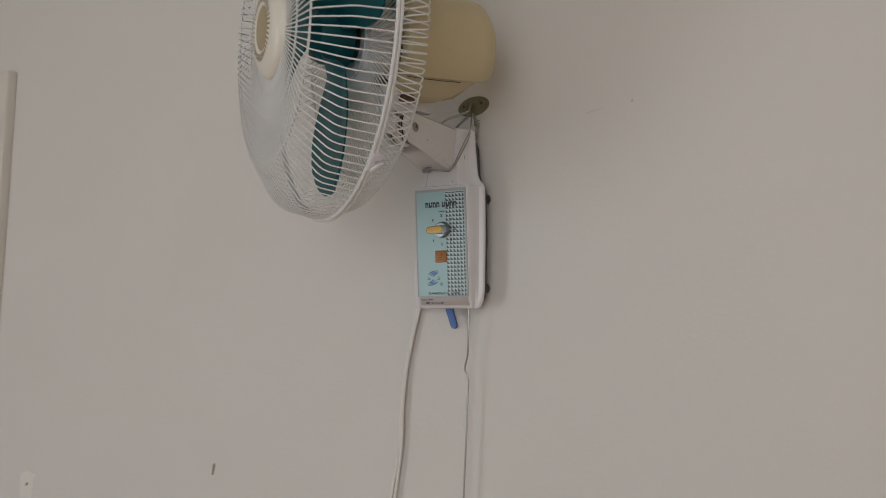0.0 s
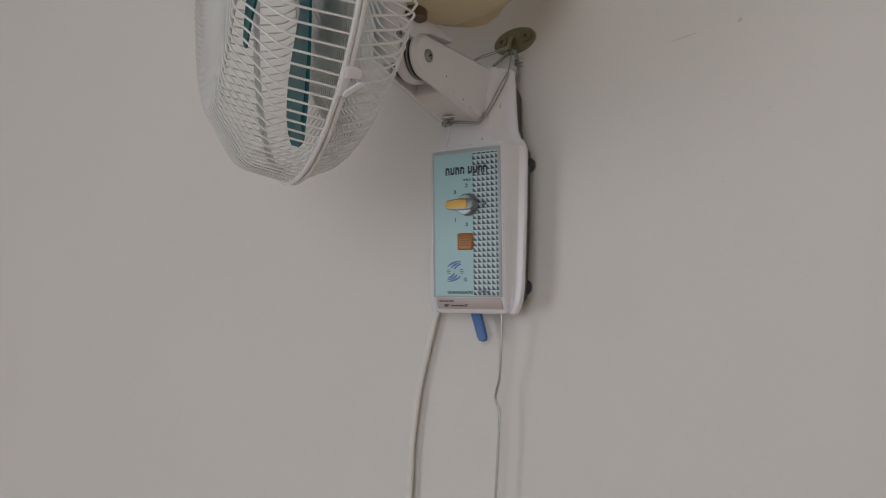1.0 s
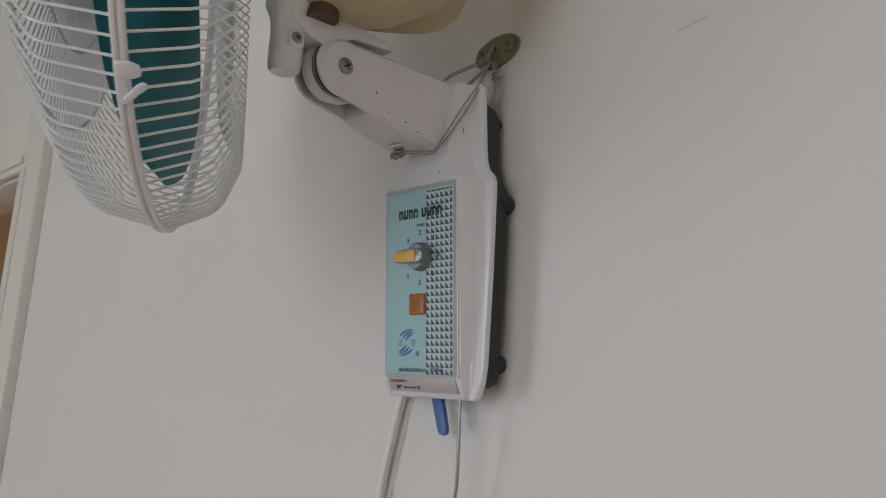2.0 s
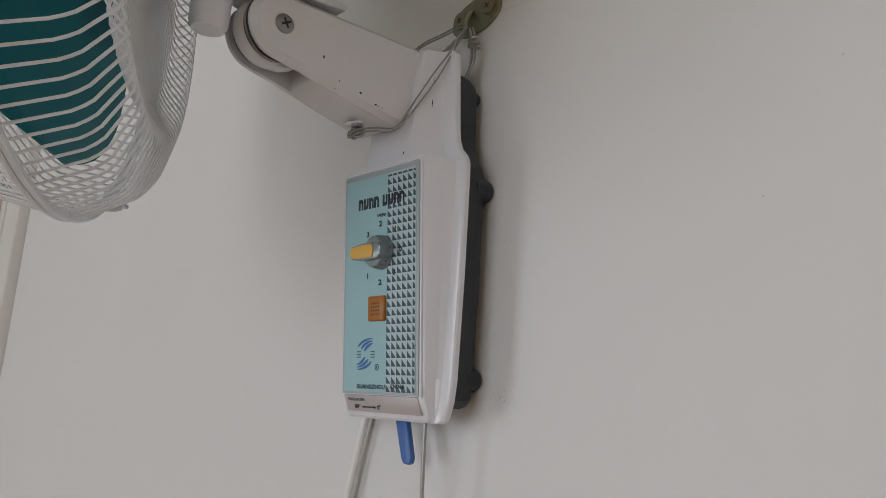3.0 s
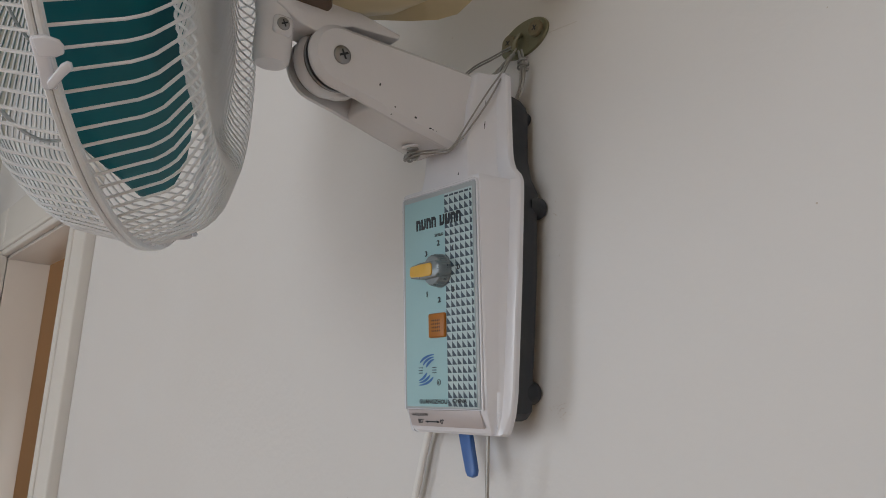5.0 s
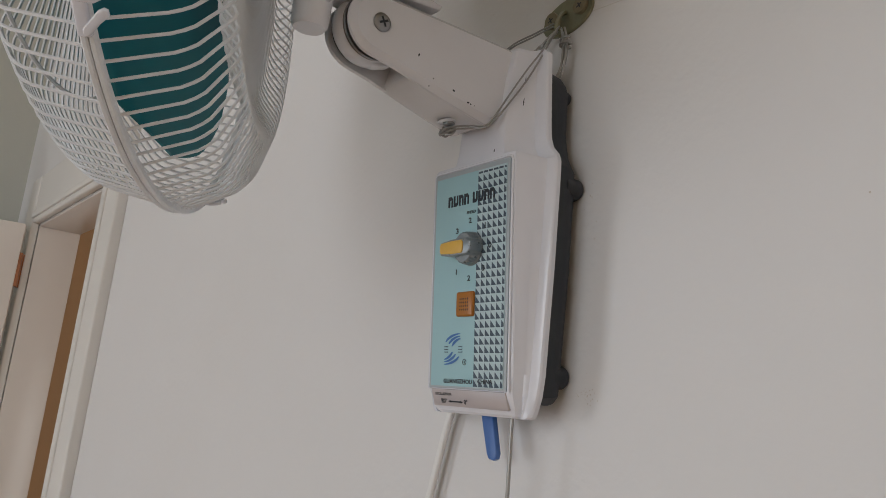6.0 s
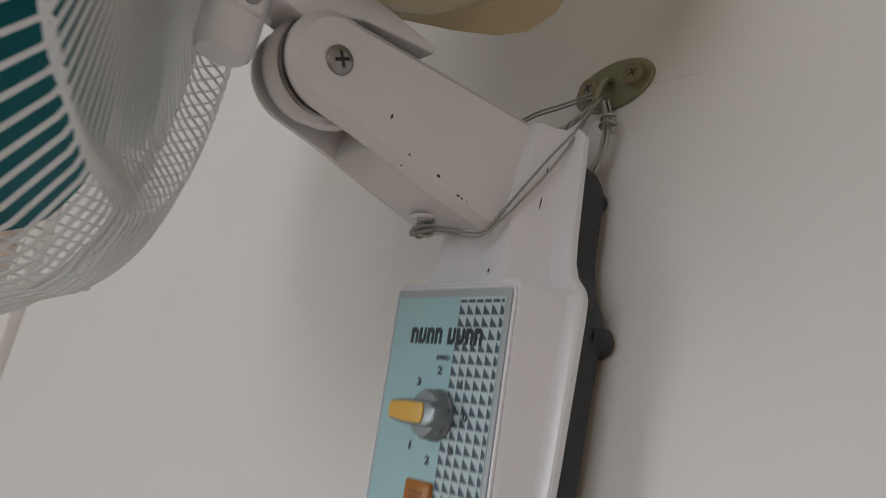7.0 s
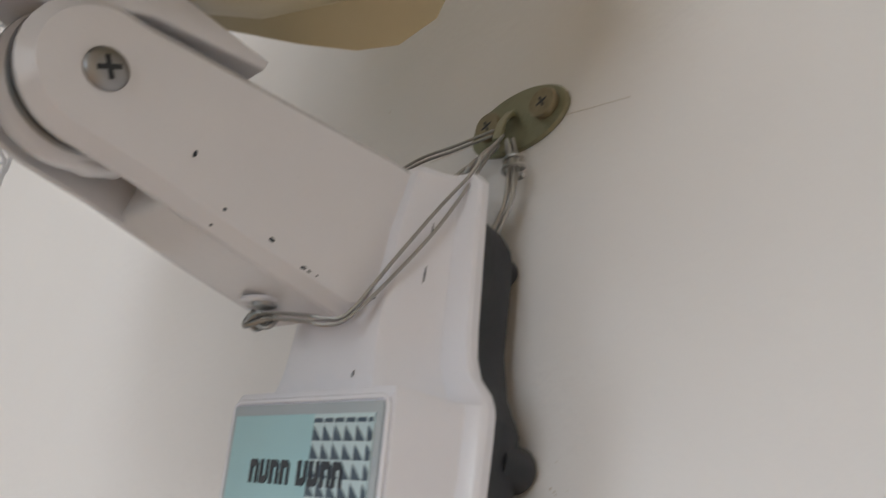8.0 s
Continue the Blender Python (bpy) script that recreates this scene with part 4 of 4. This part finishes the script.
def safety_wire():
    th = tagged(thing("safety_wire", (0.02, -0.01, 1.885)), "galvanised wire tying the fan arm to the eye plate", "wire")
    o = Vector(th.location)

    def strand(pts, r=0.00068, per=10, name="strand"):
        bm = bmesh.new()
        tube(bm, [p - o for p in curve_through(pts, per)], r, 6)
        part(name, bm, WIRE, th)
    hook = (0.0268, -0.0135, 1.8860)
    # two strands along the side of the arm to the knot
    for dx, dz in ((0.0, 0.0008), (0.0012, -0.0058)):
        strand([hook, (0.0318, -0.0262, 1.8692 + dz * 0.5), (0.0356 + dx * 0.4, -0.0364 - dx, 1.8536 + dz), (0.0328, -0.0450, 1.8380 + dz * 1.3), (0.0284, -0.0560, 1.8160 + dz), (0.0232, -0.0655, 1.7960 + dz * 0.3),
                (0.0180, -0.0700, 1.7930 + dz * 0.3), (0.0120, -0.0735, 1.7935 + dz * 0.3), (-0.0040, -0.0780, 1.7945 + dz * 0.3), (-0.0145, -0.0755, 1.7945 + dz * 0.3)])
    # knot
    for k in range(4):
        a0 = k * 1.4
        strand([(-0.0110 + 0.0050 * math.cos(a0 + t), -0.0760 + 0.0034 * math.sin(a0 * 1.3 + t), 1.7935 + 0.0024 * math.sin(t * 1.7 + k)) for t in (0, 1.2, 2.4, 3.6, 4.8)], 0.0009, 6, "knot")
    # strands passing behind the arm
    for d in (0.0, 0.0022):
        strand([(0.0200, -0.0125, 1.8885 + d), (0.0050, -0.0180, 1.8830 + d), (-0.0120, -0.0250, 1.8760 + d), (-0.0260, -0.0360, 1.8560 + d), (-0.0240, -0.0560, 1.8150), (-0.0170, -0.0740, 1.7945)])
    def rope(line, n, spread, turns, r):
        """Strands twisted round one line."""
        c = curve_through(line, 8)
        for k in range(n):
            pts = []
            for i, p in enumerate(c):
                a = 2 * math.pi * (k / n + turns * i / (len(c) - 1))
                pts.append(p + Vector((math.cos(a), math.sin(a), 0.4 * math.sin(a))) * spread)
            strand(pts, r, 1)
    # bundle down behind the housing
    rope([(0.0262, -0.0090, 1.8865), (0.0325, -0.0120, 1.8740), (0.0345, -0.0130, 1.8640), (0.0335, -0.0135, 1.8520), (0.0285, -0.0160, 1.8360)], 4, 0.0016, 0.35, 0.00075)
    # twisted loop behind the arm
    rope([(0.0200, -0.0100, 1.8850), (0.0120, -0.0130, 1.8770), (0.0050, -0.0180, 1.8680), (0.0035, -0.0220, 1.8600)], 4, 0.0016, 1.6, 0.00085)
    strand([(0.0345 + 0.0040 * math.cos(t), -0.0130 + 0.0036 * math.sin(t), 1.8665 + 0.0006 * t) for t in [i * 0.7 for i in range(19)]], 0.0009, 3, "wrap")


safety_wire()


def cables():
    bm = bmesh.new()
    mid = [(-0.0450, 1.6350), (-0.0535, 1.6170), (-0.0625, 1.5980), (-0.0738, 1.5530), (-0.0815, 1.5150), (-0.0870, 1.4600), (-0.0885, 1.4000), (-0.0990, 1.3250), (-0.1120, 1.2300), (-0.1250, 1.1000), (-0.1300, 0.9000)]
    for sgn in (1, -1):
        pts = [(x + sgn * (0.0023 + 0.0016 * max(0, 1.42 - z) / 0.1 * (1 if z > 1.3 else 0.4)), -0.0075 - 0.0012 * sgn, z) for x, z in mid]
        tube(bm, curve_through(pts, 10), 0.0024, 12)
    wall_thing("power_cable", bm, CABLE, "white plastic power cable hanging down the wall", "cable")
    bm = bmesh.new()
    pts = curve_through([(0.0355, -0.0330, 1.6080), (0.0354, -0.0325, 1.5900), (0.0350, -0.0310, 1.5620), (0.0325, -0.0280, 1.5380), (0.0262, -0.0235, 1.5190), (0.0300, -0.0230, 1.5080), (0.0312, -0.0230, 1.4940), (0.0300, -0.0225, 1.4400), (0.0280, -0.0220, 1.3900), (0.0262, -0.0215, 1.3370), (0.0240, -0.0200, 1.2000), (0.0230, -0.0180, 0.9500)], 8)
    tube(bm, pts, 0.0013, 8)
    wall_thing("bare_wire", bm, WIRE, "thin grey kinked wire hanging down the wall", "wire")


cables()


def marks():
    """Small marks on the plaster."""
    def flake(name, pts, mat, label, t=0.0004):
        bm = bmesh.new()
        prism(bm, pts, 1, -t, 0.0001)
        wall_thing(name, bm, mat, label, "wall mark", smooth=False)
    flake("scuff", [(-0.4745, 1.319), (-0.4700, 1.320), (-0.4665, 1.336), (-0.4690, 1.340), (-0.4730, 1.334)], SCUFF, "grey scuff on the plaster")
    flake("filler_patch", [(-1.000, 1.205), (-0.965, 1.207), (-0.962, 1.262), (-0.955, 1.270), (-0.985, 1.275), (-1.004, 1.268)], PATCH, "pale filler patch on the plaster")
    flake("old_hole", [(-0.986, 1.246), (-0.979, 1.247), (-0.977, 1.252), (-0.983, 1.253)], SCUFF, "small dark hole in a filler patch", 0.0009)
    flake("dent", [(0.2575, 1.878), (0.2600, 1.877), (0.2615, 1.880), (0.2595, 1.882)], DUST, "small grey dent in the plaster")
    flake("scratch", [(0.195, 1.8690), (0.218, 1.8735), (0.219, 1.8745), (0.196, 1.8702)], FAINT, "faint scratch on the plaster")
    flake("wall_line", [(-0.030, 1.8955), (0.000, 1.8968), (0.050, 1.8963), (0.075, 1.8949), (0.075, 1.8952), (0.050, 1.8966), (0.000, 1.8971), (-0.030, 1.8958)], FAINT, "fine faint line across the plaster", 0.0002)
    rng = random.Random(4)
    bm = bmesh.new()
    for k in range(30):
        x, z = rng.gauss(0.066, 0.006), rng.gauss(1.622, 0.004)
        r = rng.uniform(0.0002, 0.0005)
        bm.faces.new([bm.verts.new((x + r * math.cos(a) * rng.uniform(.6, 1.4), -0.0004, z + r * math.sin(a))) for a in (0, 1.2, 2.5, 3.8, 5.1)])
    for k in range(12):
        x, z = rng.gauss(0.062, 0.004), rng.gauss(1.742, 0.010)
        r = rng.uniform(0.0002, 0.0005)
        bm.faces.new([bm.verts.new((x + r * math.cos(a), -0.0004, z + r * math.sin(a) * rng.uniform(.6, 1.4))) for a in (0, 1.2, 2.5, 3.8, 5.1)])
    for k in range(22):
        x, z = rng.uniform(-0.3, 0.5), rng.uniform(1.4, 2.0)
        r = rng.uniform(0.0002, 0.0007)
        bm.faces.new([bm.verts.new((x + r * math.cos(a), -0.0004, z + r * math.sin(a))) for a in (0, 1.2, 2.5, 3.8, 5.1)])
    tagged(part("dirt_specks", bm, DUST, smooth=False), "tiny brown dirt specks on the plaster", "dirt", kind="stuff")


marks()
